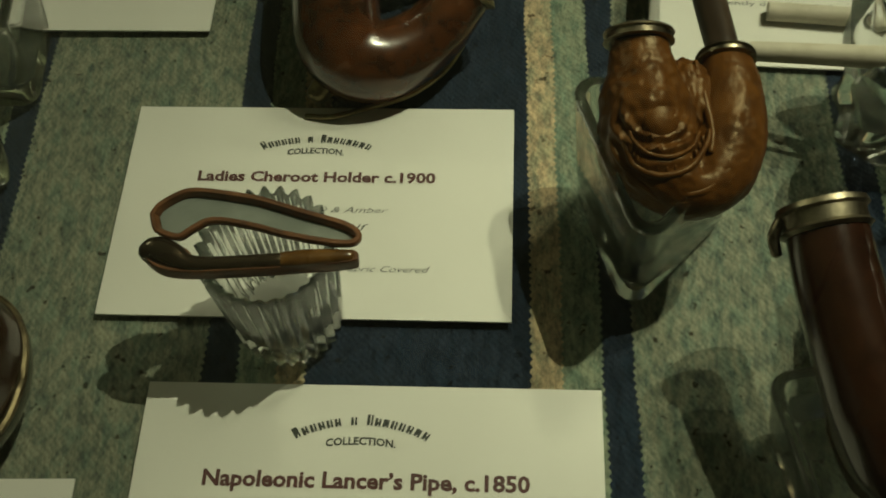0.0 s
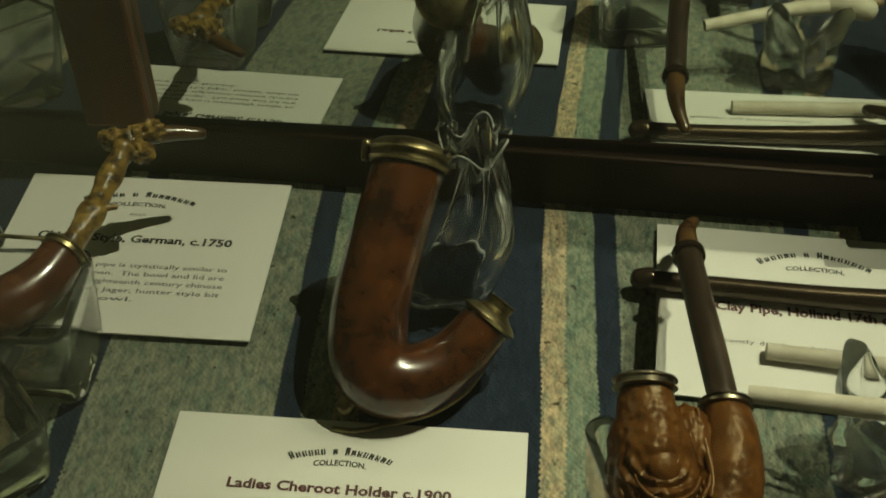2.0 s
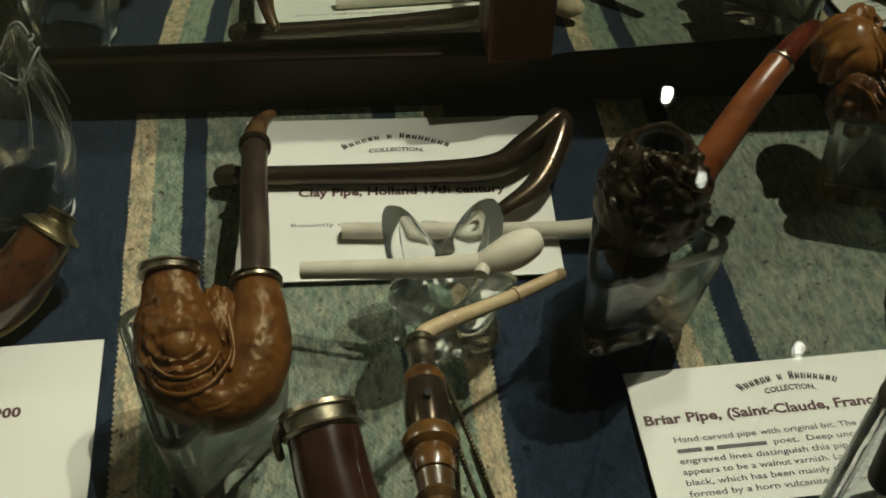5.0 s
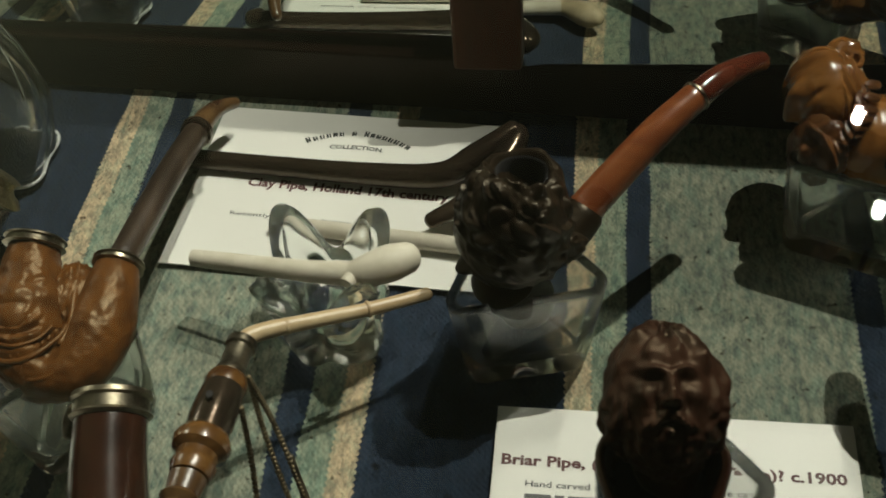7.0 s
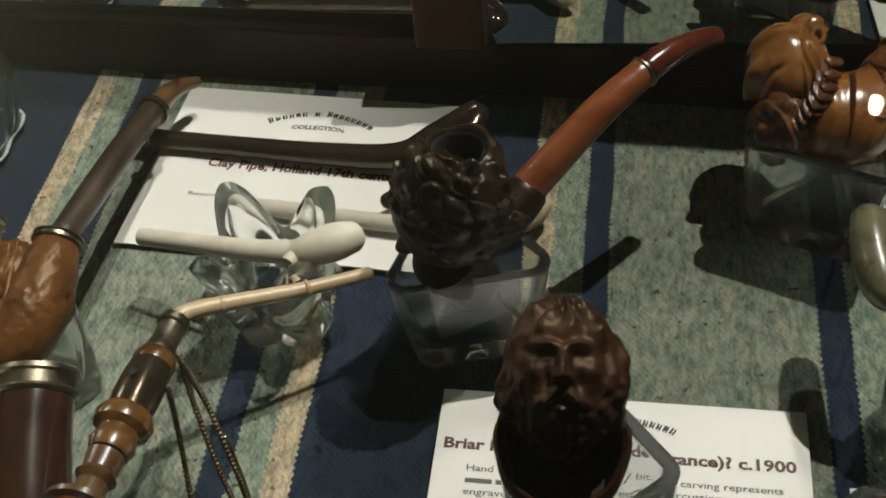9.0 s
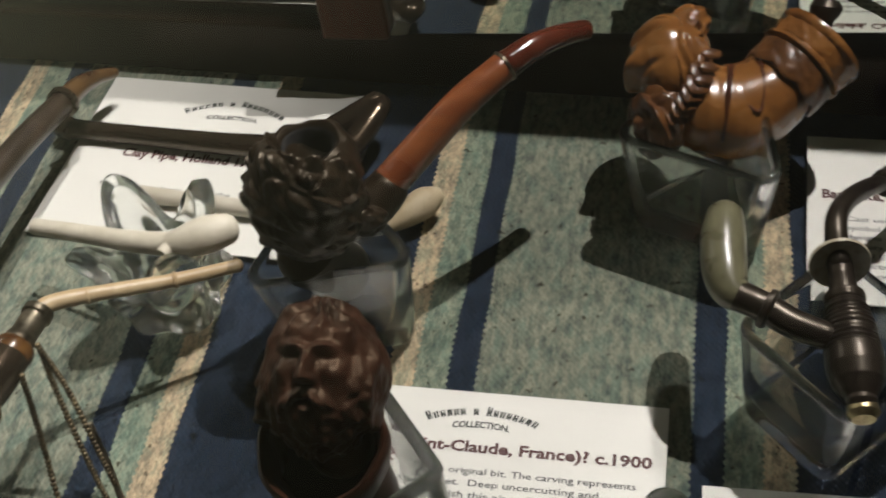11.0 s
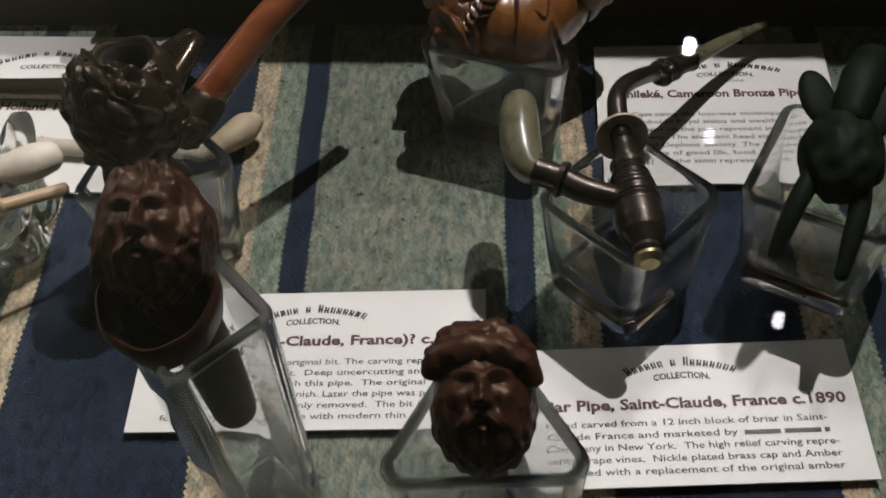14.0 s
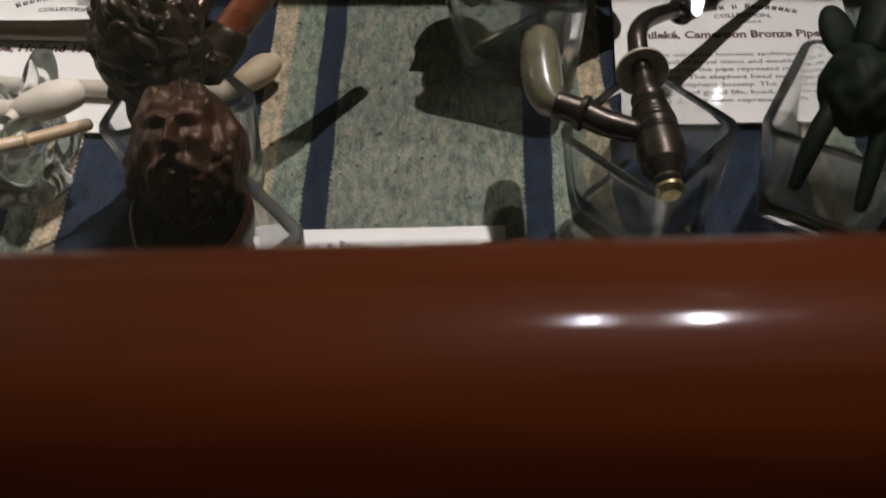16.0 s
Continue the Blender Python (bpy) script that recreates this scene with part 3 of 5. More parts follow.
pane = structure("window_top", box(bmesh.new(), (-0.8, 0.5868, 0.2490), (1.25, 1.045, 0.2545)), PANE, "clear plate glass top of the display case")
pane.visible_shadow = False

structure("floor", box(bmesh.new(), (-3.0, -2.5, -0.86), (3.4, 3.2, -0.80)), DARKWOOD, "dark wooden room floor")
structure("ceiling", box(bmesh.new(), (-3.0, -2.5, 1.60), (3.4, 3.2, 1.66)), CEIL, "dark boarded low ceiling")
structure("wall_north", box(bmesh.new(), (-3.0, 3.2, -0.8), (3.4, 3.3, 1.6)), PLASTER, "dim plaster wall")
structure("wall_south", box(bmesh.new(), (-3.0, -2.6, -0.8), (3.4, -2.5, 1.6)), PLASTER, "dim plaster wall")
structure("wall_west", box(bmesh.new(), (-3.1, -2.5, -0.8), (-3.0, 3.2, 1.6)), PLASTER, "dim plaster wall")
structure("wall_east", box(bmesh.new(), (3.4, -2.5, -0.8), (3.5, 3.2, 1.6)), PLASTER, "dim plaster wall")

for k, (x, y, z) in enumerate(LAMPS):
    lamp = thing("spot_lamp", (x, y, z), "small black ceiling spot lamp, switched on", "lamp", "spot lamps")
    d = (Vector(AIMS[k]) - Vector((x, y, z))).normalized()
    b0 = Vector((x, y, z)) - d * 0.016
    part("shade", lathe(b0, -d, [(0.020, -0.012), (0.022, -0.012), (0.024, 0.02), (0.022, 0.06), (0.010, 0.075), (0, 0.076), (0, 0.072), (0.009, 0.070), (0.018, 0.05), (0.018, 0.0), (0.020, -0.012)], 28), METAL, lamp)
    part("stem", sweep([(*(b0 - d * 0.074), 0.004), (x + 0.01, y + 0.02, z + 0.13, 0.004), (x + 0.01, y + 0.02, 1.6, 0.004)], 10, 4), METAL, lamp)
    if k < 3:
        up = Vector((0.0, 0.92, -0.39))
        for sign, cut in ((1, 0.0004), (-1, -0.0034)):
            bm = lathe(b0 + d * 0.0135, -d, [(0, 0.0), (0.0060, 0.0), (0.0064, 0.001), (0.0064, 0.003), (0, 0.003)], 24)
            bmesh.ops.bisect_plane(bm, geom=bm.verts[:] + bm.edges[:] + bm.faces[:], plane_co=b0 + d * 0.0135 + up * cut, plane_no=up * -sign, clear_outer=True)
            part("bulb", bm, BULB, lamp)

# Unseen canopy, added only to hang over the fill light.
lamp = thing("fill_canopy", (-1.7, 2.0, 1.10), "added dark canopy above the unseen fill light", "lamp")
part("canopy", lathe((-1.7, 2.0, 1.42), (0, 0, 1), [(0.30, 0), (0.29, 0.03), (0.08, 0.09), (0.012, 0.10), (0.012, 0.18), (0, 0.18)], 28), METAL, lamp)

# ---- cards ----
c = Card("white printed card with maroon title about a cheroot holder", (-0.1207, 0.8251), (0.0075, 0.8229), 0.0800)
c.emblem(44.6, 80.3, 17.6, 11.5)
c.line("Ladies Cheroot Holder c.1900", 24.3, 30.2, 78.6, 3.8, RED_INK, 0.034)
c.line("c.1900 & Amber", 55, 42.0, 32.5, 2.2, GREY_INK, -0.006, 0.55)
c.line("half", 72, 48.6, 9.0, 2.4, GREY_INK, -0.006, 0.55)
c.line("Fabric Covered", 75, 63.6, 26.5, 2.2, GREY_INK, -0.006, 0.55)
c = Card("white printed card with maroon title about a lancer's pipe", (-0.1012, 0.7228), (0.0321, 0.7210), 0.0800)
c.emblem(45.3, 83.4, 16.9, 9.3)
c.line("Napoleonic Lancer’s Pipe, c.1850", 20.2, 31.0, 92.4, 4.5, RED_INK, 0.034)
c = Card("white printed card about a German pipe, against the back rail", (-0.2180, 0.9500), (-0.1001, 0.9480), 0.0890)
c.emblem(28.4, 77.5, 16.5, 9.0)
c.line("6067", 50.9, 23.9, 7.5, 1.6, INK, 0.0)
c.line("Chinese Style, German, c.1750", 14.8, 39.6, 84.8, 4.0, INK, 0.034)
for k, (s, w) in enumerate((("This carved pipe is stylistically similar to", 80.5), ("others German.  The bowl and lid are", 80.2), ("carved mid-eighteenth century chinese", 80.5), ("manner.  The Jager, hunter style bit", 80.2), ("fits this bowl.", 45.5))):
    c.line(s, 20.5, 54.0 + 4.6 * k, w, 2.3, GREY_INK, 0.010)
c = Card("white printed card about a clay pipe, under the long stems", (0.0600, 0.9325), (0.1855, 0.9240), 0.0890)
c.emblem(41.4, 85.6, 18.8, 9.3)
c.line("Clay Pipe, Holland 17th century", 23.0, 45.2, 84.2, 4.3, RED_INK, 0.034)
c.line("Recently dug from below the", 20.5, 61.6, 58, 2.0, GREY_INK, 0.0)
c = Card("white printed card about a briar pipe of about 1900", (0.1910, 0.7872), (0.3076, 0.7870), 0.0540)
c.emblem(40.0, 75.4, 11.8, 5.6)
c.line("Briar Pipe, (Saint-Claude, France)? c.1900", 2.7, 21.9, 109.7, 3.7, RED_INK, 0.034)
c.line("Hand carved pipe with original bit. The carving represents", 11.0, 29.6, 97.0, 2.2, GREY_INK, 0.010)
c.bars(11.0, 33.7, (8.5, 3.0, 17.5), 1.5, 1.2, GREY_INK)
c.line("poet.  Deep uncercutting and", 45.0, 33.7, 52.0, 2.2, GREY_INK, 0.010)
for k, (s, w) in enumerate((("engraved lines distinguish this pipe.  The original", 86.0), ("appears to be a walnut varnish. Later the pipe was painted", 96.0), ("black, which has been mainly removed.  The bit is", 86.0), ("formed by a horn vulcanite with modern thin", 80.0))):
    c.line(s, 10.8, 37.8 + 4.1 * k, w, 2.2, GREY_INK, 0.010)
c = Card("white printed card about a Cameroon bronze pipe", (0.3527, 0.9092), (0.4440, 0.9065), 0.0755)
c.emblem(30.0, 72.5, 17.0, 10.5)
c.line("6066", 50.5, 22.0, 8.0, 1.6, INK)
c.line("Bamileké, Cameroon Bronze Pipe,", 5.1, 30.2, 76.0, 4.0, RED_INK, 0.034)
for k, (s, w) in enumerate((("Cast using the lost-wax technique, this", 66.0), ("symbol of Royal status and wealth, a pipe", 66.0), ("designs on the pipe represent important", 66.0), ("society. The elephant head signifies the", 66.0), ("Royal Elephant Society. The figures and", 66.0), ("aspects of good life, food, drink, of", 62.0), ("2001 on the stem represent the", 54.0))):
    c.line(s, 13.2, 40.5 + 4.1 * k, w, 2.2, GREY_INK, 0.010)
c = Card("white printed card about a briar pipe of about 1890", (0.3185, 0.7613), (0.4238, 0.7638), 0.0500)
c.emblem(34.4, 68.5, 11.3, 5.0)
c.line("Briar Pipe, Saint-Claude, France c.1890", 3.0, 23.4, 98.2, 3.7, RED_INK, 0.034)
c.line("Hand carved from a 12 inch block of briar in Saint-", 8.0, 29.4, 86.0, 2.2, GREY_INK, 0.010)
c.line("Claude France and marketed by", 8.0, 33.6, 58.0, 2.2, GREY_INK, 0.010)
c.bars(68.0, 33.6, (11.0, 11.0, 1.5), 1.5, 1.2, GREY_INK)
for k, (s, w) in enumerate((("Company in New York.  The high relief carving repre-", 88.0), ("sents grape vines.  Nickle plated brass cap and Amber", 88.0), ("bit fitted with a replacement of the original amber", 88.0))):
    c.line(s, 8.0, 37.7 + 4.1 * k, w, 2.2, GREY_INK, 0.010)
c = Card("white printed card beside a lidded pipe", (-0.2200, 0.6915), (-0.1179, 0.6928), 0.0560)

# ---- glass cups ----
votive((0.0475, 0.7745), 47, 0.0155, 0.0182, 0.052, sides=3)
votive((0.1010, 0.6960), 12, 0.0200, 0.0240, 0.030)
votive((0.1975, 0.8140), 14, 0.0148, 0.0176, 0.048, sides=3)
votive((0.2415, 0.7090), 42, 0.0130, 0.0150, 0.103, label="tall narrow square glass cup under a carved head pipe", corner=0.004)
votive((0.3087, 0.6995), 1, 0.0148, 0.0174, 0.066, sides=3)
votive((0.3165, 0.8700), -20, 0.0157, 0.0184, 0.047, sides=3)
votive((0.3540, 0.7905), 45, 0.0185, 0.0215, 0.046)
votive((0.4185, 0.7970), -28, 0.0195, 0.0235, 0.048)
votive((-0.1760, 0.8430), 3, 0.0180, 0.0225, 0.044)
votive((-0.1830, 0.7960), 45, 0.0180, 0.0225, 0.032)
votive((-0.2640, 0.9050), 28, 0.0210, 0.0245, 0.046)

# ---- crystal holders ----
lobed_glass((0.1300, 0.8165, 0.0004), (0, 0, 1), 45, [(0.0172, 0.0015), (0.0192, 0.006), (0.0184, 0.016), (0.0192, 0.026), (0.0212, 0.036), (0.0222, 0.046)], "clear crystal holder with a four-lobed rim under a clay pipe", 4, 0.22, 0.42, 0.0, 0.0060, 0.014, 0.55)
vase = lobed_glass((-0.0265, 0.8965, 0.0004), (0.0100, 0.0, 0.078), 45, [(0.0160, 0.0015), (0.0182, 0.0040), (0.0196, 0.0120), (0.0214, 0.0260), (0.0208, 0.0400), (0.0172, 0.0540), (0.0124, 0.0660), (0.0102, 0.0730), (0.0112, 0.0790)], "tall clear blown glass vase with petalled rim, behind a pipe", 4, 0.13, 0.16, 0.5, 0.0024, 0.0060, 0.75, CRYSTAL, 0.9, 0.0016)
# Pale beads stand in for bright refraction at the foot and rim.
for rad, h, bead, twist in ((0.0190, 0.0030, 0.0008, 0.0), (0.0114, 0.0785, 0.0004, 0.5)):
    loop = []
    for k in range(65):
        a = 2 * math.pi * k / 64
        c4 = math.cos(4 * (a - math.pi / 4 - twist))
        q = rad * (1 + 0.13 * c4)
        loop.append((-0.0265 + 0.128 * h + q * math.cos(a), 0.8965 + q * math.sin(a), 0.0004 + h + 0.0045 * (c4 - 1) * (h > 0.01), bead))
    part("glint_bead", sweep(loop, 12, 2), EDGE_GLINT, vase, "pale bead painting the bright refraction on the edge")
for k in range(8):
    a0 = math.pi / 4 * k
    rib = [(-0.0265 + 0.128 * h + r * math.cos(a0 + 9 * h), 0.8965 + r * math.sin(a0 + 9 * h), h, 0.0007 + 0.0005 * (h > 0.06)) for r, h in ((0.0200, 0.0440), (0.0166, 0.0560), (0.0124, 0.0660), (0.0104, 0.0735), (0.0116, 0.0770))]
    part("glass_rib", sweep(rib, 10, 4), CRYSTAL, vase)


def flute(r, h, a):
    k = 0.5 + 0.5 * math.cos(26 * a)
    return r * (1 - 0.09 * (1 - k)), h + (0.0016 * k if h > 0.040 else 0.0)


cup = thing("fluted_cup", (-0.0610, 0.7440, 0.0), "small fluted clear glass cup under a cheroot case", "glass cup")
part("cup", lathe((-0.0610, 0.7440, 0.0005), (0, 0, 1), [(0, 0), (0.0150, 0), (0.0162, 0.0015), (0.0172, 0.015), (0.0185, 0.030), (0.0196, 0.0435), (0.0186, 0.0445), (0.0172, 0.0435), (0.0158, 0.028), (0.0140, 0.012), (0.012, 0.009), (0, 0.0085)], 208, None, flute), CRYSTAL, cup)


# ---- cheroot case ----
def shell(outline, m, depth, wall, mat, lining, parent, name):
    """A shallow hollow half of a case, its rim in the plane of m, opening along +z."""
    loop = [Vector((q[0], q[1], 0)) for q in spline([(*p, 0) for p in outline] + [(*outline[0], 0)], 4)[:-1]]
    n = len(loop)
    area = sum(loop[k].x * loop[(k + 1) % n].y - loop[(k + 1) % n].x * loop[k].y for k in range(n))
    side = 1 if area > 0 else -1
    inward = []
    for k in range(n):
        d = (loop[(k + 1) % n] - loop[k - 1]).normalized()
        inward.append(Vector((-d.y, d.x, 0)) * side)

    def ring(push, z):
        return [m @ (loop[k] + inward[k] * push + Vector((0, 0, z))) for k in range(n)]
    bm = bmesh.new()
    rings = [[bm.verts.new(q) for q in ring(*r)] for r in ((0.0026, -depth), (0.0010, -depth * 0.93), (0.0002, -depth * 0.7), (0, -0.0005), (wall * 0.25, 0.0001), (wall * 0.75, 0.0001), (wall, -0.0005), (wall * 1.2, -depth * 0.72))]
    for a, b in zip(rings, rings[1:]):
        for k in range(n):
            bm.faces.new((a[k], a[(k + 1) % n], b[(k + 1) % n], b[k]))
    bm.faces.new(rings[0][::-1])
    bm.faces.new(rings[-1])
    ob = part(name, bm, mat, parent)
    bm = bmesh.new()
    lv = [bm.verts.new(q) for q in ring(wall * 1.2 + 0.0001, -depth * 0.62)]
    lo = [bm.verts.new(q) for q in ring(wall * 1.2 + 0.0001, -depth * 0.70)]
    bm.faces.new(lv)
    bm.faces.new(lo[::-1])
    for k in range(n):
        bm.faces.new((lv[k], lo[k], lo[(k + 1) % n], lv[(k + 1) % n]))
    part("lining", bm, lining, ob, "faded cloth lining", False)
    return ob


case = thing("cheroot_case", (-0.0660, 0.7400, 0.046), "open leather cheroot case with faded blue lining", "pipe case")
low = [(-0.0272, -0.0015), (-0.0255, 0.0018), (-0.0223, 0.0032), (-0.0184, 0.0025), (-0.0142, -0.0002), (-0.0105, -0.0028), (-0.0004, -0.0021), (0.0115, -0.0012), (0.0263, -0.0002), (0.0305, -0.0004), (0.0315, -0.0022), (0.0296, -0.0042), (0.0149, -0.0057), (-0.0008, -0.0069), (-0.0134, -0.0074), (-0.0213, -0.0061)]
shell(low, pose(-0.0660, 0.7395, 0.0520), 0.0060, 0.0014, LEATHER, VELVET_LIGHT, case, "base")
lid = [(-0.0246, 0.0085), (-0.0227, 0.0117), (-0.0174, 0.0151), (-0.0129, 0.0161), (-0.0037, 0.0151), (0.0056, 0.0133), (0.0175, 0.0096), (0.0278, 0.0065), (0.0319, 0.0037), (0.0320, 0.0010), (0.0290, -0.0006), (0.0212, 0.0001), (0.0116, 0.0020), (0.0018, 0.0046), (-0.0074, 0.0059), (-0.0124, 0.0034), (-0.0159, 0.0012), (-0.0206, 0.0022), (-0.0232, 0.0040)]
shell(lid, pose(-0.0660, 0.7395, 0.0545, 10, 0, 0), 0.0034, 0.0018, LEATHER, VELVET, case, "lid")
holder = thing("cheroot_holder", (-0.0700, 0.7400, 0.050), "black and amber cheroot holder lying in its case", "cheroot holder")
part("bowl", sweep([(-0.0915, 0.7385, 0.0518, 0.0024), (-0.0885, 0.7392, 0.0522, 0.0034), (-0.0840, 0.7375, 0.0522, 0.0034), (-0.0790, 0.7350, 0.0518, 0.0024), (-0.0700, 0.7350, 0.0518, 0.0020), (-0.0545, 0.7360, 0.0518, 0.0021)], 16, 5, 0.8), EBONY, holder)
part("mouthpiece", sweep([(-0.0545, 0.7360, 0.0518, 0.0023), (-0.0460, 0.7368, 0.0518, 0.0024), (-0.0365, 0.7374, 0.0518, 0.0016)], 16, 5, 0.8), HONEY, holder, "amber mouthpiece")

# ---- tall curved pipe with a silver lid ----
p = thing("curved_pipe", (-0.040, 0.836, 0.0), "tall U-shaped lacquered briar pipe with tarnished silver lid", "pipe")
part("bowl", sweep([(-0.0395, 0.8945, 0.0660, 0.0136), (-0.0465, 0.8700, 0.0480, 0.0138), (-0.0515, 0.8490, 0.0300, 0.0144), (-0.0490, 0.8370, 0.0180, 0.0150), (-0.0370, 0.8345, 0.0140, 0.0138), (-0.0215, 0.8420, 0.0170, 0.0114), (-0.0085, 0.8545, 0.0265, 0.0094)], 32, 8), BURL, p)
ax = Vector((-0.0395 + 0.0440, 0.8945 - 0.8700, 0.0660 - 0.0480)).normalized()
part("lid", lathe((-0.0398, 0.8930, 0.0649), ax, [(0.0130, 0), (0.0148, 0.0), (0.0158, 0.0010), (0.0148, 0.0022), (0.0150, 0.0036), (0.0165, 0.0046), (0.0160, 0.0058), (0.0130, 0.0082), (0.0080, 0.0098), (0.0040, 0.0102), (0, 0.0103)], 40), BRASS, p, "tarnished silver-gilt hinged lid")
part("hinge", sweep([(-0.0555, 0.8935, 0.0680, 0.0018), (-0.0550, 0.8965, 0.0735, 0.0018)], 10, 3), BRASS, p)
ax = Vector((0.0115, 0.0125, 0.0095)).normalized()
part("ferrule", lathe((-0.0090, 0.8540, 0.0260), ax, [(0.0092, 0), (0.0102, 0), (0.0114, 0.0012), (0.0100, 0.0028), (0.0070, 0.0042), (0.0052, 0.0060), (0.0052, 0.0085), (0.0060, 0.0092), (0.0040, 0.0096), (0, 0.0090)], 32), BRASS, p, "flared brass ferrule")
part("drip_cap", sweep([(-0.0560, 0.8335, 0.0080, 0.0034), (-0.0600, 0.8275, 0.0042, 0.0036)], 14, 3), BRASS, p)

part("edging", sweep([(-0.0630, 0.8200, 0.0028, 0.0009), (-0.0545, 0.8196, 0.0028, 0.0010), (-0.0446, 0.8226, 0.0026, 0.0010), (-0.0286, 0.8278, 0.0036, 0.0010), (-0.0166, 0.8342, 0.0082, 0.0010), (-0.0100, 0.8412, 0.0134, 0.0009)], 10, 6), BRASS, p, "thin tarnished brass edging")

# ---- carved double pipe of terracotta colour ----


def carve(v, s, a):
    near = v.x < 0.0535
    f = 1.0 + 0.014 * noise.noise(v * 800) + 0.025 * noise.noise(v * 130)
    f += (0.040 if near else 0.020) * (locks(v, 2.0, 170, 1.0, 0.35) - 0.5) + (0.034 if near else 0.020) * (turb(v, 230, 4) - 0.45)
    e = math.sqrt((v.x - 0.0440) ** 2 + (v.y - 0.7760) ** 2)
    if near:
        down = max(0.0, min(1.0, (0.7790 - v.y) * 180))
        f += down * 0.060 * math.sin((e - 0.0050) * 2 * math.pi / 0.0030) * max(0.0, 1 - abs(e - 0.0105) / 0.0075)
        f += 0.060 * math.exp(-(((v.x - 0.0430) / 0.0050) ** 2 + ((v.y - 0.7790) / 0.0060) ** 2))
        f -= 0.100 * math.exp(-(((v.x - 0.0370) / 0.0020) ** 2 + ((v.y - 0.7850) / 0.0022) ** 2))
        f -= 0.085 * math.exp(-(((v.x - 0.0490) / 0.0018) ** 2 + ((v.y - 0.7835) / 0.0022) ** 2))
    else:
        f -= 0.18 * math.exp(-(((v.x - 0.0565) / 0.0026) ** 2 + ((v.y - 0.7640) / 0.0036) ** 2))
    return f


p = thing("carved_pipe", (0.052, 0.765, 0.03), "terracotta-coloured carved double-bowl pipe with dark stem, on a glass cup", "pipe")
part("bowl", sweep([(0.0414, 0.8010, 0.0620, 0.0080), (0.0419, 0.7930, 0.0590, 0.0098), (0.0425, 0.7830, 0.0550, 0.0130), (0.0450, 0.7700, 0.0495, 0.0130), (0.0535, 0.7635, 0.0460, 0.0102), (0.0620, 0.7680, 0.0455, 0.0106), (0.0660, 0.7790, 0.0480, 0.0108), (0.0670, 0.7910, 0.0515, 0.0092), (0.0668, 0.8010, 0.0530, 0.0070)], 110, 18, 1.0, True, carve), TERRA, p)
part("web", blob((0.0548, 0.7870, 0.0500), (0.0085, 0.0135, 0.0095), lambda u: 1 + 0.05 * noise.noise(u * 6) + locks(u, 4.2, 2.4, 0.08, 0.3), (15, 0, 0), 5), TERRA, p)


LIPS = (((0.0352, 0.7680, 0.0590), (0.0362, 0.7655, 0.0585), (0.0383, 0.7621, 0.0566), (0.0450, 0.7593, 0.0563), (0.0527, 0.7616, 0.0567), (0.0580, 0.7700, 0.0556), (0.0592, 0.7745, 0.0560)),
        ((0.0366, 0.7690, 0.0630), (0.0377, 0.7666, 0.0617), (0.0419, 0.7637, 0.0600), (0.0478, 0.7630, 0.0598), (0.0534, 0.7671, 0.0584), (0.0560, 0.7724, 0.0580)))
for line, thick in zip(LIPS, (0.0010, 0.0007)):
    part("carved_lip", sweep([(*q, thick * (0.55 + 0.45 * math.sin(math.pi * k / (len(line) - 1)))) for k, q in enumerate(line)], 10, 6), TERRA, p)
between = [(np.array(a) + np.array(b)) / 2 for a, b in zip(LIPS[0][1:6], LIPS[1][1:6])]
for q in spline([(*b, 0) for b in between], 3):
    part("carved_tooth", blob((q[0], q[1] - 0.0001, q[2] - 0.0006), (0.0006, 0.0013, 0.0009), None, (25, 0, 0), 2), TERRA, p)
part("carved_snout", blob((0.0450, 0.7725, 0.0628), (0.0052, 0.0056, 0.0026), lambda u: 1 + 0.05 * noise.noise(u * 5), (20, 12, 0), 4), TERRA, p)
part("carved_whisker", sweep([(0.0322, 0.7720, 0.0565, 0.0006), (0.0336, 0.7668, 0.0555, 0.0011), (0.0394, 0.7600, 0.0530, 0.0013), (0.0459, 0.7563, 0.0496, 0.0011), (0.0505, 0.7545, 0.0490, 0.0008)], 10, 6), TERRA, p)
part("carved_fold", sweep([(0.0570, 0.7960, 0.0585, 0.0008), (0.0578, 0.7905, 0.0578, 0.0012), (0.0588, 0.7827, 0.0568, 0.0014), (0.0600, 0.7742, 0.0554, 0.0012), (0.0590, 0.7676, 0.0552, 0.0010)], 10, 6), TERRA, p)
part("carved_fold", sweep([(0.0520, 0.7560, 0.0520, 0.0010), (0.0580, 0.7580, 0.0520, 0.0014), (0.0640, 0.7640, 0.0535, 0.0012), (0.0660, 0.7700, 0.0550, 0.0008)], 10, 6), TERRA, p)
part("rim_band", ring_band(None, (0.0412, 0.8000, 0.0615), (0, 0.009, 0.0035), 0.0092, 0.0034), SILVER, p, "thin tarnished silver rim")
part("shank_band", ring_band(None, (0.0668, 0.8000, 0.0528), (0, 0.010, 0.0016), 0.0077, 0.0028), SILVER, p, "thin silver shank band")
part("soot", lathe((0.0412, 0.8036, 0.0628), (0, 0.009, 0.0035), [(0, 0), (0.0078, 0), (0.0078, 0.0004), (0, 0.0004)], 24), SOOT, p)
part("stem", sweep([(0.0668, 0.8010, 0.0530, 0.0047), (0.0662, 0.8300, 0.0460, 0.0050), (0.0655, 0.8600, 0.0385, 0.0050), (0.0655, 0.8860, 0.0310, 0.0049)], 20, 5), WALNUT_STEM, p, "dark cherry wood stem")
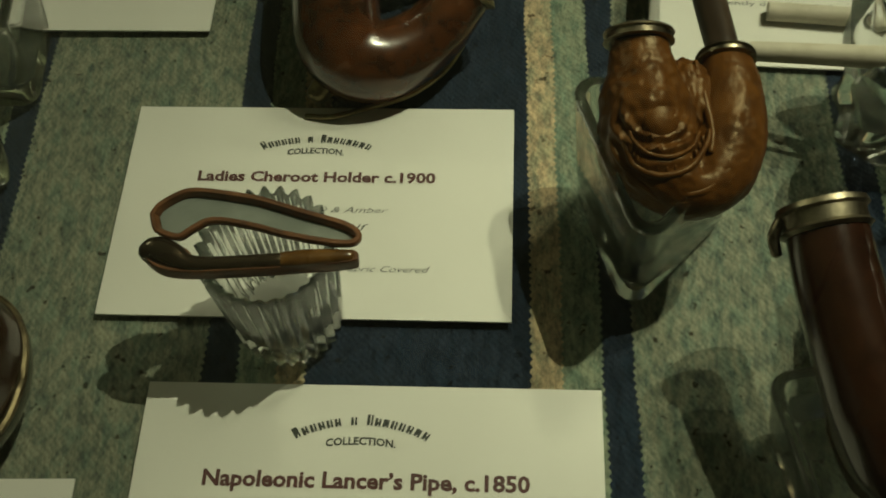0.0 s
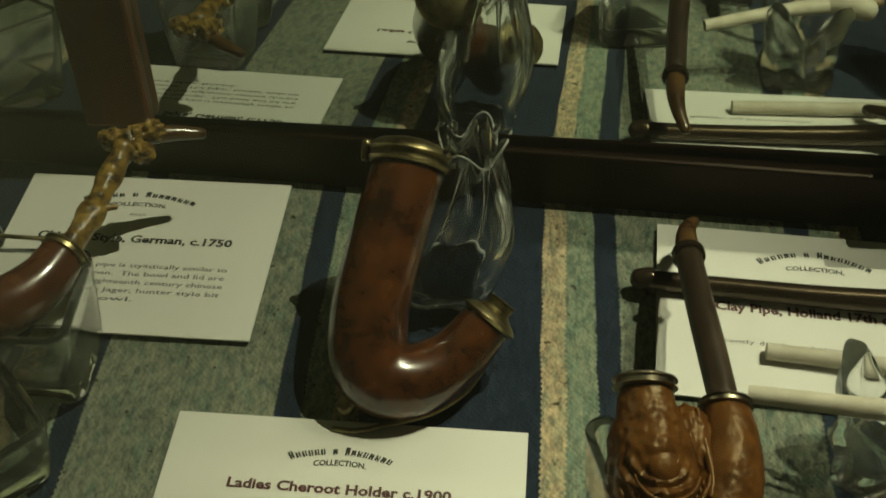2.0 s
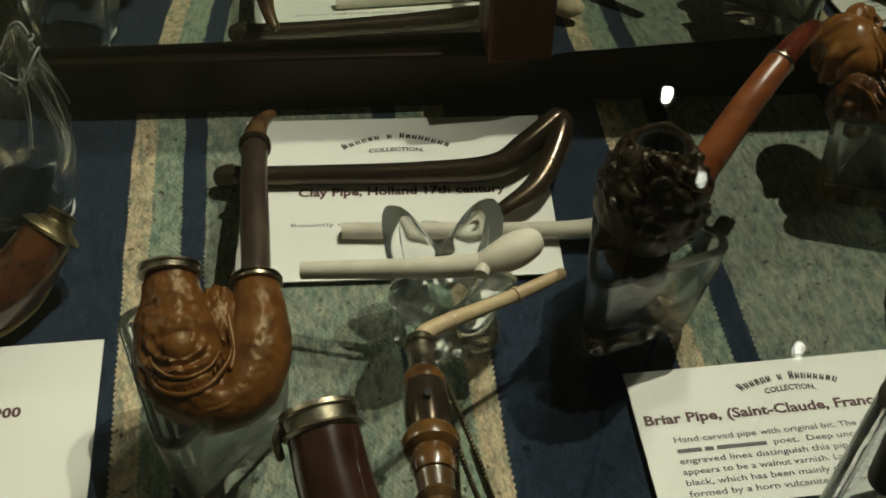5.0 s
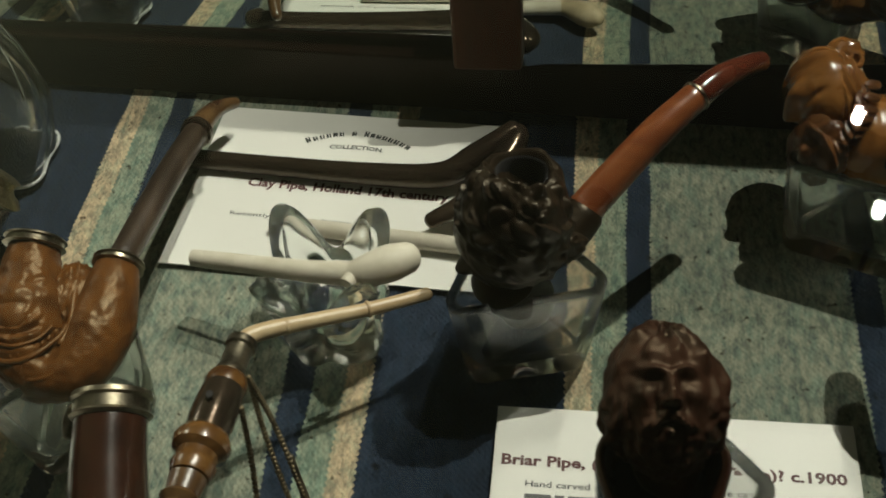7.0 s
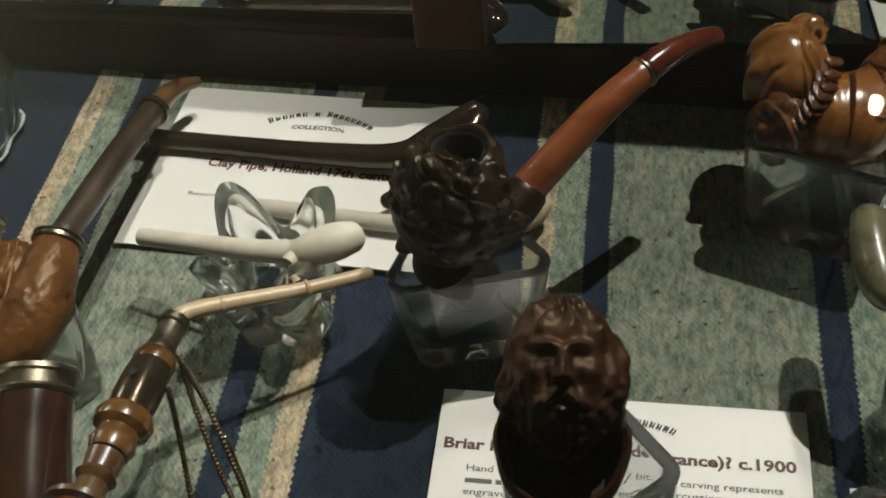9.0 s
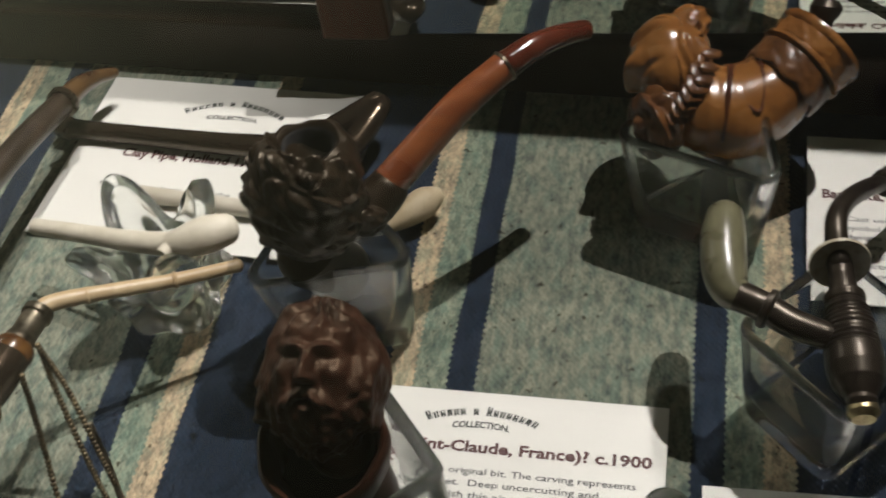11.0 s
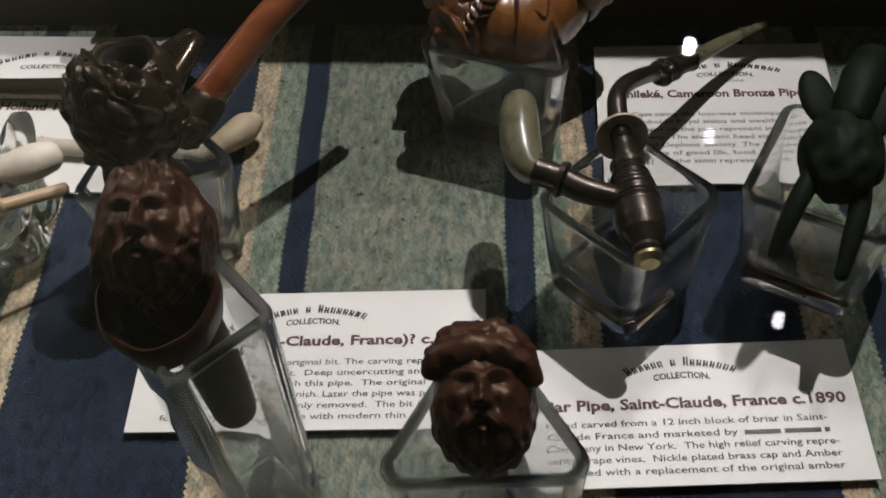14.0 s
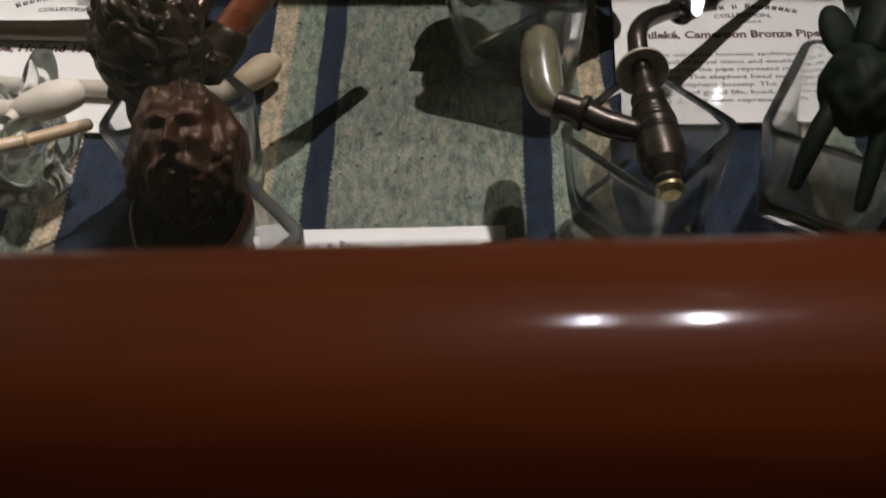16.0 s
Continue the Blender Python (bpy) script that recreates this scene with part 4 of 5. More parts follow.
part("stem_ring", lathe((0.0655, 0.8850, 0.0313), (0, 0.026, -0.0075), [(0.005, 0), (0.0062, 0.0005), (0.0064, 0.0030), (0.0052, 0.0040)], 24), EBONY, p)
part("mouthpiece", sweep([(0.0655, 0.8880, 0.0304, 0.0046), (0.0660, 0.8990, 0.0275, 0.0042), (0.0680, 0.9090, 0.0235, 0.0032), (0.0715, 0.9170, 0.0190, 0.0024)], 16, 5), HORN, p, "dark brown horn mouthpiece")

# ---- long black stem with a hooked end ----
p = thing("long_pipe", (0.12, 0.885, 0.004), "long black polished horn pipe with bent mouthpiece, across a card", "pipe")
part("shaft", sweep([(0.0490, 0.8965, 0.0060, 0.0042), (0.0540, 0.8960, 0.0066, 0.0050), (0.0580, 0.8958, 0.0062, 0.0042), (0.0900, 0.8932, 0.0062, 0.0042), (0.1300, 0.8895, 0.0070, 0.0047), (0.1600, 0.8880, 0.0090, 0.0053), (0.1740, 0.8945, 0.0135, 0.0053), (0.1895, 0.9050, 0.0180, 0.0048)], 20, 6), EBONY, p)
part("mouthpiece", sweep([(0.1895, 0.9050, 0.0180, 0.0048), (0.1895, 0.8995, 0.0180, 0.0052), (0.1835, 0.8860, 0.0150, 0.0053), (0.1740, 0.8725, 0.0120, 0.0047), (0.1590, 0.8630, 0.0095, 0.0032)], 20, 6, 0.8), EBONY, p)

# ---- clay pipes ----
p = thing("clay_pipe", (0.16, 0.858, 0.003), "white clay pipe with a broken stem, lying on its card", "pipe", "clay pipes")
part("stem", sweep([(0.0962, 0.8630, 0.0052, 0.0033), (0.1400, 0.8580, 0.0056, 0.0034), (0.1800, 0.8535, 0.0062, 0.0035), (0.2010, 0.8525, 0.0072, 0.0042)], 20, 5, 1, False), CLAY, p)
part("bowl", sweep([(0.1965, 0.8508, 0.0064, 0.0034), (0.2030, 0.8530, 0.0068, 0.0038), (0.2095, 0.8580, 0.0076, 0.0054), (0.2150, 0.8628, 0.0084, 0.0057), (0.2190, 0.8660, 0.0088, 0.0036)], 28, 7, 1, True, lambda v, q, a: 1 + 0.04 * noise.noise(v * 240)), YELLOW_CLAY, p)
p = thing("clay_pipe", (0.12, 0.815, 0.035), "white clay pipe resting across a crystal holder", "pipe", "clay pipes")
part("stem", sweep([(0.0806, 0.8240, 0.0300, 0.0031), (0.1050, 0.8183, 0.0345, 0.0034), (0.1250, 0.8138, 0.0380, 0.0038), (0.1430, 0.8115, 0.0405, 0.0043)], 20, 6, 1, False), CLAY, p)
part("bowl", sweep([(0.1400, 0.8113, 0.0402, 0.0038), (0.1470, 0.8125, 0.0415, 0.0056), (0.1540, 0.8155, 0.0420, 0.0064), (0.1605, 0.8190, 0.0415, 0.0052)], 24, 6), CLAY, p)
part("spur", sweep([(0.1420, 0.8095, 0.0415, 0.0028), (0.1405, 0.8062, 0.0415, 0.0024)], 14, 3, 1, False), CLAY, p)

def slim(profile, k=0.84):
    return [(r * k, h) for r, h in profile]


# ---- tasselled traveller pipe of horn and amber ----
p = thing("horn_pipe", (0.114, 0.735, 0.04), "turned horn and amber pipe with reed mouthpiece and bead chains", "pipe")
part("mouthpiece", sweep([(0.1680, 0.8045, 0.0405, 0.0022), (0.1500, 0.7945, 0.0440, 0.0023), (0.1330, 0.7850, 0.0490, 0.0025), (0.1220, 0.7785, 0.0525, 0.0027), (0.1168, 0.7742, 0.0540, 0.0028), (0.1155, 0.7690, 0.0545, 0.0029)], 18, 6), IVORY, p, "yellowed reed mouthpiece")
for q in ((0.1500, 0.7945, 0.0440), (0.1270, 0.7815, 0.0508)):
    part("node", lathe(q, (0.0180, 0.0100, -0.0040), [(0.0022, -0.0008), (0.0028, -0.0004), (0.0029, 0.0004), (0.0022, 0.0008)], 20), IVORY, p)
ax = (-0.0015, -0.0500, 0.0080)
part("ferrule", lathe((0.1156, 0.7725, 0.0538), ax, slim([(0.0044, 0), (0.0056, 0), (0.0057, 0.0025), (0.0049, 0.0032), (0.0049, 0.0110), (0.0056, 0.0120), (0.0056, 0.0140), (0.004, 0.0142)]), 28), SILVER, p, "pierced silver ferrule")
part("neck", lathe((0.1152, 0.7588, 0.0558), ax, slim([(0.004, 0), (0.0070, 0.0010), (0.0078, 0.0035), (0.0072, 0.0060), (0.006, 0.0062)]), 28), HONEY, p, "honey amber collar")
part("body", lathe((0.1150, 0.7540, 0.0567), ax, slim([(0.005, 0), (0.0074, 0.0005), (0.0080, 0.0060), (0.0080, 0.0130), (0.0072, 0.0175), (0.005, 0.0178)]), 28), EBONY, p)
part("collar", lathe((0.1145, 0.7372, 0.0593), ax, slim([(0.005, 0), (0.0085, 0.0010), (0.0100, 0.0035), (0.0094, 0.0062), (0.0070, 0.0078), (0.0072, 0.0105), (0.0078, 0.0120), (0.0066, 0.0150), (0.005, 0.0152)]), 28), HONEY, p)
part("socket", lathe((0.1140, 0.7222, 0.0617), ax, slim([(0.005, 0), (0.0064, 0.0005), (0.0056, 0.0060), (0.0068, 0.0075), (0.0050, 0.0095), (0.0056, 0.014), (0.009, 0.0155), (0.0115, 0.0165), (0.0115, 0.018), (0.006, 0.019), (0, 0.019)]), 28), HORN, p)
part("bowl", lathe((0.1134, 0.7040, 0.0646), ax, slim([(0, -0.001), (0.0090, 0), (0.0115, 0.004), (0.0120, 0.012), (0.0100, 0.022), (0, 0.026)]), 28), BRIAR, p)
part("vent", lathe((0.1150, 0.7460, 0.0660), (0, -0.15, 1), [(0, 0), (0.0011, 0), (0.0011, 0.0006), (0, 0.0006)], 14), SOOT, p)


def chain(p, pts, r=0.0011, name="bead_chain"):
    """A string of small metal beads along a line."""
    bm = bmesh.new()
    line = spline([(*q, 0) for q in pts], 14)
    for q in line[::1]:
        bmesh.ops.create_icosphere(bm, subdivisions=1, radius=r, matrix=Matrix.Translation(q[:3]))
    part(name, bm, DULL, p, "thin dull metal bead chain")


chain(p, [(0.1205, 0.7600, 0.0540), (0.1265, 0.7540, 0.0380), (0.1330, 0.7440, 0.0200), (0.1380, 0.7360, 0.0020)])
chain(p, [(0.1205, 0.7600, 0.0530), (0.1235, 0.7520, 0.0360), (0.1290, 0.7420, 0.0180), (0.1350, 0.7330, 0.0030)])
chain(p, [(0.1215, 0.7480, 0.0560), (0.1230, 0.7400, 0.0400), (0.1240, 0.7300, 0.0200), (0.1290, 0.7150, 0.0020), (0.1270, 0.7020, 0.0020)])
part("pick", sweep([(0.1300, 0.7500, 0.0260, 0.0011), (0.1345, 0.7420, 0.0120, 0.0013), (0.1385, 0.7345, 0.0030, 0.0009)], 8, 3), SILVER, p)

# ---- pipe with silver rim on the front cup ----
p = thing("lidded_pipe", (0.090, 0.715, 0.01), "cherry-red lacquered pipe with pierced silver rim, on a glass cup", "pipe")
part("bowl", sweep([(0.0848, 0.7420, 0.0585, 0.0103), (0.0870, 0.7280, 0.0540, 0.0108), (0.0910, 0.7100, 0.0480, 0.0114), (0.0950, 0.6950, 0.0425, 0.0118), (0.0990, 0.6840, 0.0390, 0.0110), (0.1060, 0.6800, 0.0390, 0.0090)], 32, 7, 1, True, lambda v, s, a: 1 + (0.07 * max(0, math.sin(a * 5)) if 0.55 < s < 0.8 else 0)), CHERRY, p)
part("rim_band", ring_band(None, (0.0850, 0.7405, 0.0580), (-0.0022, 0.0140, 0.0045), 0.0108, 0.0075, 0.001), SILVER, p, "pierced tarnished silver rim")
part("soot", lathe((0.0839, 0.7474, 0.0602), (-0.0022, 0.0140, 0.0045), [(0, 0), (0.0092, 0), (0.0092, 0.0004), (0, 0.0004)], 24), SOOT, p)
part("hinge", sweep([(0.0735, 0.7435, 0.0590, 0.0016), (0.0718, 0.7400, 0.0570, 0.0016), (0.0725, 0.7360, 0.0550, 0.0014)], 10, 4), SILVER, p)


# ---- carved heads: plain sculpted lumps ----
def black_head(u):
    f = 1.0
    hair = max(0.0, min(1.0, (u.z + 0.22 + 0.30 * u.x) * 2.6))
    top = math.hypot(u.x - 0.12, u.y - 0.36)
    open_top = math.exp(-(top / 0.50) ** 8) if u.z > 0 else 0.0
    f -= 0.74 * open_top
    f += (1 - open_top) * hair * (0.02 + locks(Vector((u.x * 0.75, u.y * 0.75, u.z * 1.5 + 0.35 * u.x)), 3.1, 3.7, 0.085, 0.20)) + 0.012 * noise.noise(u * 14)
    face = math.exp(-((u.x + 0.80) ** 2) / 0.16 - (u.y + 0.45) ** 2 / 0.30)
    f += face * (0.30 * math.exp(-((u.z + 0.40) ** 2) / 0.012 - ((u.y + 0.35) ** 2) / 0.03) - 0.16 * math.exp(-((u.z + 0.18) ** 2) / 0.010) + 0.12 * math.exp(-((u.z + 0.80) ** 2) / 0.02) - 0.10 * math.exp(-((u.z + 0.62) ** 2) / 0.003))
    low = max(0.0, min(1.0, (-u.z - 0.05) * 1.2))
    f += low * (locks(u, 8.4, 2.6, 0.09, 0.5) - 0.04)
    f *= 1.0 - 0.34 * low * (1.0 if u.x > -0.3 else 0.75)
    return f


p = thing("briar_head_pipe", (0.198, 0.812, 0.04), "blackened briar pipe with curly carved bowl and red stem", "pipe")
part("bowl", blob((0.1955, 0.8110, 0.0640), (0.0180, 0.0172, 0.0288), black_head, (0, 0, -8), 6), BLACKHEAD, p)
part("neck", sweep([(0.1930, 0.8060, 0.0500, 0.0115), (0.1965, 0.8090, 0.0400, 0.0098), (0.1990, 0.8130, 0.0300, 0.0100)], 28, 5), BLACKHEAD, p)
part("rim", lathe((0.1985, 0.8178, 0.0835), (0.05, 0.05, 1), [(0.0150, -0.0110), (0.0138, -0.0040), (0.0124, -0.0004), (0.0110, 0.0016), (0.0096, 0.0021), (0.0086, 0.0014), (0.0080, -0.0004)], 72, None, lambda r, h, a: (r * (1 + 0.03 * math.sin(3 * a) + (0.035 * math.sin(9 * a + 300 * h) if r > 0.0100 else 0)), h + 0.0007 * math.sin(4 * a))), BLACKHEAD, p)
part("soot", lathe((0.1985, 0.8178, 0.0835), (0.05, 0.05, 1), [(0.0080, 0.0012), (0.0074, 0.0004), (0.0068, -0.012), (0, -0.014)], 30, None, lambda r, h, a: (r * (1 + 0.04 * math.sin(3 * a)), h)), SOOT, p, "charred bore")
part("ear_leaf", blob((0.2140, 0.8120, 0.0580), (0.0050, 0.0036, 0.0075), lambda u: 1 + 0.20 * noise.noise(u * 2.6) + 0.08 * math.sin(7 * u.z + 3 * u.x), (20, -25, 30), 4), BLACKHEAD, p)
part("shank", sweep([(0.2080, 0.8170, 0.0530, 0.0080), (0.2140, 0.8225, 0.0560, 0.0074), (0.2180, 0.8265, 0.0590, 0.0066)], 24, 5), BLACKHEAD, p)
part("stem", sweep([(0.2140, 0.8235, 0.0565, 0.0060), (0.2250, 0.8335, 0.0650, 0.0057), (0.2390, 0.8460, 0.0755, 0.0053), (0.2517, 0.8575, 0.0812, 0.0048)], 24, 7), REDWOOD, p, "red varnished stem")
part("ring", lathe((0.2512, 0.8570, 0.0810), (0.0120, 0.0120, 0.0030), [(0.0046, 0), (0.0053, 0.0003), (0.0053, 0.0011), (0.0046, 0.0014)], 24), SILVER, p, "thin silver ring")
part("mouthpiece", sweep([(0.2520, 0.8578, 0.0812, 0.0047), (0.2600, 0.8660, 0.0818, 0.0043), (0.2690, 0.8755, 0.0790, 0.0036), (0.2742, 0.8815, 0.0755, 0.0035)], 20, 6), AMBER, p, "dark red amber mouthpiece")


def bump2(x, y, cx, cy, sx, sy):
    return math.exp(-((x - cx) / sx) ** 2 - ((y - cy) / sy) ** 2)


def bearded(u, seed, cap, lift=0.0):
    """Brow, nose, cheeks and beard as plain relief on an upward-facing lump; +y is the crown, +z faces out."""
    front = max(0.0, u.z) ** 0.5
    x, y, sx = u.x, u.y - lift, abs(u.x)
    f = 1.0 + 0.014 * (turb(u, 5.0, 4) - 0.45)
    f += front * 0.15 * bump2(sx, y, 0.24, 0.31 + 0.06 * sx, 0.24, 0.070)
    f -= front * 0.055 * bump2(sx, y, 0.27, 0.19, 0.16, 0.06)
    f += front * 0.04 * bump2(sx, y, 0.27, 0.17, 0.09, 0.035)
    f += front * (0.16 + 0.22 * max(0.0, min(1.0, (0.28 - y) * 2.6))) * math.exp(-(x / 0.095) ** 2) * max(0.0, min(1.0, (0.34 - y) * 6)) * max(0.0, min(1.0, (y + 0.14) * 14))
    f += front * 0.13 * bump2(sx, y, 0.12, -0.07, 0.06, 0.06)
    f += front * 0.09 * bump2(sx, y, 0.46, 0.02, 0.15, 0.13)
    f -= front * 0.07 * bump2(sx, y, 0.27, -0.10, 0.06, 0.10)
    f += front * 0.17 * bump2(sx, y, 0.20, -0.24 - 0.34 * sx, 0.22, 0.065) * (1 + 0.25 * math.sin(38 * (sx + y)))
    f -= front * 0.09 * bump2(x, y, 0.0, -0.36, 0.17, 0.035)
    f += front * 0.08 * bump2(x, y, 0.0, -0.43, 0.12, 0.045)
    beard = max(0.0, min(1.0, (-y - 0.40 + 0.25 * sx) * 5)) + max(0.0, min(1.0, (sx - 0.55) * 6)) * max(0.0, min(1.0, (0.1 - y) * 5))
    f += min(1.0, beard) * (0.02 + 0.016 * math.sin(x * 24 + 3.0 * noise.noise(u * 3.1 + Vector((seed, 0, 0)))) + locks(u, seed + 4, 3.6, 0.06 if cap > 0.05 else 0.015, 0.3) + 0.03 * noise.noise(u * 9))
    hair = max(0.0, min(1.0, (y - 0.40 + 0.16 * sx) * 6)) + max(0.0, min(1.0, (sx - 0.70) * 6))
    lock = math.atan2(x, 1.05 - y) * 10 + 3.4 * noise.noise(u * 2.4 + Vector((seed, 1, 0)))
    f += min(1.0, hair) * (cap - 0.02 + (0.045 if cap > 0.05 else 0.02) * math.sin(lock) + locks(Vector((u.x, u.y * 0.5, u.z)), seed, 2.6, 0.075 if cap > 0.05 else 0.02, 0.30))
    return f


p = thing("bearded_head_pipe", (0.241, 0.709, 0.100), "red-brown briar pipe carved in deep relief, on a tall glass cup", "pipe")
part("bowl", blob((0.2360, 0.7180, 0.1190), (0.0120, 0.0156, 0.0134), lambda u: bearded(u, 1.7, 0.11), (26, 0, 3), 6), REDHEAD, p)
part("rim", lathe((0.2362, 0.7080, 0.1000), (0.0, -0.10, 1.0), [(0, -0.006), (0.0085, -0.006), (0.0125, 0.0), (0.0142, 0.0075), (0.0143, 0.0105), (0.0134, 0.0118), (0.0124, 0.0108), (0.0116, 0.004), (0.0100, 0.0), (0, -0.001)], 44, None, lambda r, h, a: (r * (1 + 0.03 * math.sin(3 * a) + 0.015 * math.sin(7 * a)), h)), BROWNHEAD, p, "smooth red-brown bowl rim")
part("soot", lathe((0.2362, 0.7080, 0.1002), (0.0, -0.10, 1.0), [(0, 0.0), (0.0110, 0.0), (0.0112, 0.0008), (0, 0.0008)], 30), SOOT, p)
part("shank", sweep([(0.2375, 0.7120, 0.1040, 0.0075), (0.2400, 0.7115, 0.0880, 0.0070), (0.2410, 0.7110, 0.0700, 0.0066), (0.2412, 0.7108, 0.0560, 0.0058)], 24, 5), REDHEAD, p)
p = thing("turbaned_head_pipe", (0.309, 0.695, 0.070), "matt brown carved pipe with rolled cap, on a glass cup", "pipe")
part("bowl", blob((0.3095, 0.6925, 0.0840), (0.0122, 0.0156, 0.0140), lambda u: bearded(u, 5.3, 0.02, 0.16), (30, 0, 0), 6), BROWNHEAD, p)
part("cap", blob((0.3092, 0.7020, 0.0905), (0.0128, 0.0096, 0.0080), lambda u: 1 + 0.12 * noise.noise(u * 3.4) + locks(u, 6.6, 2.2, 0.07, 0.25) - 0.03, (12, 0, 0), 6), BROWNHEAD, p)
part("cap_roll", sweep([(0.3093 - 0.0118 * math.cos(math.pi * k / 10), 0.6955 + 0.0046 * math.sin(math.pi * k / 10) + 0.0012 * math.cos(math.pi * k / 10), 0.0925 + 0.0052 * math.sin(math.pi * k / 10), 0.0022 + 0.0014 * math.sin(math.pi * k / 10)) for k in range(11)], 18, 5, 1, True, lambda v, s, a: 1 + 0.20 * noise.noise(v * 260) + 0.10 * (locks(v, 1.2, 330, 1.0, 0.3) - 0.4)), BROWNHEAD, p)

# ---- golden pipe of a reclining figure, as plain lumps ----


def golden(v, s, a):
    return 1 + 0.05 * noise.noise(v * 120) + 0.012 * math.sin(v.x * 1400) * (1 if s < 0.3 else 0)


p = thing("golden_pipe", (0.325, 0.888, 0.03), "golden-brown polished carved pipe with banded bowl, on a glass cup", "pipe")
part("bowl", sweep([(0.3105, 0.8835, 0.0425, 0.0142), (0.3160, 0.8825, 0.0405, 0.0158), (0.3235, 0.8835, 0.0385, 0.0164), (0.3335, 0.8895, 0.0405, 0.0146), (0.3400, 0.8955, 0.0440, 0.0136), (0.3470, 0.9025, 0.0478, 0.0142)], 48, 8, 1.0, True, golden), GOLDEN, p)


def figure_head(u):
    f = 1.0 + 0.012 * noise.noise(u * 5)
    f += 0.24 * bump2(u.x, u.y, -0.90, -0.34, 0.15, 0.15) * (1 if u.z > -0.4 else 0.3)
    f += 0.07 * bump2(u.x, u.y, -0.50, 0.26, 0.45, 0.08)
    f -= 0.10 * bump2(u.x, u.y, -0.58, 0.08, 0.30, 0.07)
    f += 0.07 * bump2(u.x, u.y, -0.12, -0.12, 0.32, 0.28)
    f -= 0.08 * bump2(u.x, u.y, -0.55, -0.62, 0.25, 0.06)
    f -= 0.05 * bump2(u.x, u.y, 0.30, 0.30, 0.06, 0.40)
    if u.x > 0.10 and u.y < -0.15:
        f += 0.035 * math.sin(u.x * 26 + u.y * 12 + 2 * noise.noise(u * 3))
    return f


part("knop", blob((0.3012, 0.8952, 0.0510), (0.0142, 0.0172, 0.0146), figure_head, (0, 0, 8), 6), GOLDEN, p)
part("knop_curl", blob((0.3075, 0.9055, 0.0590), (0.0066, 0.0066, 0.0056), lambda u: 1 + 0.07 * math.sin(4 * math.atan2(u.y, u.x) + 9 * u.z), (0, 0, 0), 4), GOLDEN, p)
part("knop_loop", sweep([(0.3100 + 0.0020 * math.cos(k * math.pi / 3), 0.8988 + 0.0028 * math.sin(k * math.pi / 3), 0.0624 + 0.0006 * math.sin(k * math.pi / 3), 0.0009) for k in range(7)], 8, 4), GOLDEN, p)
part("brow_line", sweep([(0.2922, 0.8984, 0.0612, 0.0006), (0.2972, 0.9012, 0.0642, 0.0012), (0.3027, 0.8992, 0.0650, 0.0006)], 8, 5), GOLDEN, p)
for k in range(5):
    x0 = 0.3062 + 0.0012 * k
    part("strand", sweep([(x0, 0.8940 - 0.0006 * k, 0.0642 - 0.0008 * k, 0.0005), (x0 + 0.0008, 0.8910 - 0.0006 * k, 0.0634 - 0.0010 * k, 0.0009), (x0 - 0.0004, 0.8876 - 0.0006 * k, 0.0615 - 0.0011 * k, 0.0009), (x0 + 0.0006, 0.8844 - 0.0006 * k, 0.0588 - 0.0011 * k, 0.0005)], 8, 4), GOLDEN, p)
part("collar_line", sweep([(0.3150, 0.8960, 0.0545, 0.0010), (0.3135, 0.8890, 0.0560, 0.0011), (0.3112, 0.8795, 0.0535, 0.0011), (0.3100, 0.8720, 0.0450, 0.0010)], 8, 5), GOLDEN, p)
ax = Vector((0.67, 0.657, 0.352)).normalized()
b0 = Vector((0.3440, 0.8985, 0.0462))


def foliage(r, h, a):
    """Fine scrolling relief between the plain ridges, with a scalloped lower edge."""
    if r < 0.0125:
        return r, h
    zone = (1 if -0.0080 < h < -0.0006 else 0) + (1 if 0.0026 < h < 0.0082 else 0)
    q = Vector((9 * math.cos(a), 9 * math.sin(a), 620 * h))
    f = 1 + zone * (0.030 * abs(noise.noise(q)) + 0.012 * math.sin(14 * a + 900 * h + 3 * noise.noise(q * 0.4)))
    return r * f, h - (0.0016 * abs(math.sin(4 * a)) if h < -0.0075 else 0.0)


part("rim_band", lathe(b0, ax, [(0.0128, 0), (0.0150, 0.0002), (0.0160, 0.0008), (0.0160, 0.0018), (0.0151, 0.0026)] + [(0.0151 + 0.00006 * k, 0.0030 + 0.0005 * k) for k in range(11)] + [(0.0164, 0.0086), (0.0168, 0.0100), (0.0164, 0.0112), (0.0150, 0.0116), (0.0128, 0.0112), (0.0120, 0.006), (0, 0.004)], 110, None, foliage), GOLDEN, p, "carved golden rim band")
part("carved_band", lathe(b0, ax, [(0.0120, -0.0090), (0.0144, -0.0086)] + [(0.0148, -0.0080 + 0.0005 * k) for k in range(16)] + [(0.0120, 0.0006)], 110, None, foliage), GOLDEN_STAIN_SHADE, p, "golden band carved with scrolling foliage")
part("strap", sweep([(0.3195 + 0.0004 * k, 0.8840 - 0.0165 * math.cos(radians(-10 + 23 * k)), 0.0392 + 0.0165 * math.sin(radians(-10 + 23 * k)), 0.0011) for k in range(6)], 8, 4), BRIAR, p)
part("strap", sweep([(0.3225, 0.8790, 0.0535, 0.0006), (0.3270, 0.8745, 0.0512, 0.0006), (0.3312, 0.8735, 0.0490, 0.0007), (0.3322, 0.8800, 0.0522, 0.0006), (0.3315, 0.8880, 0.0545, 0.0006), (0.3300, 0.8940, 0.0540, 0.0006)], 8, 5), BRIAR, p)
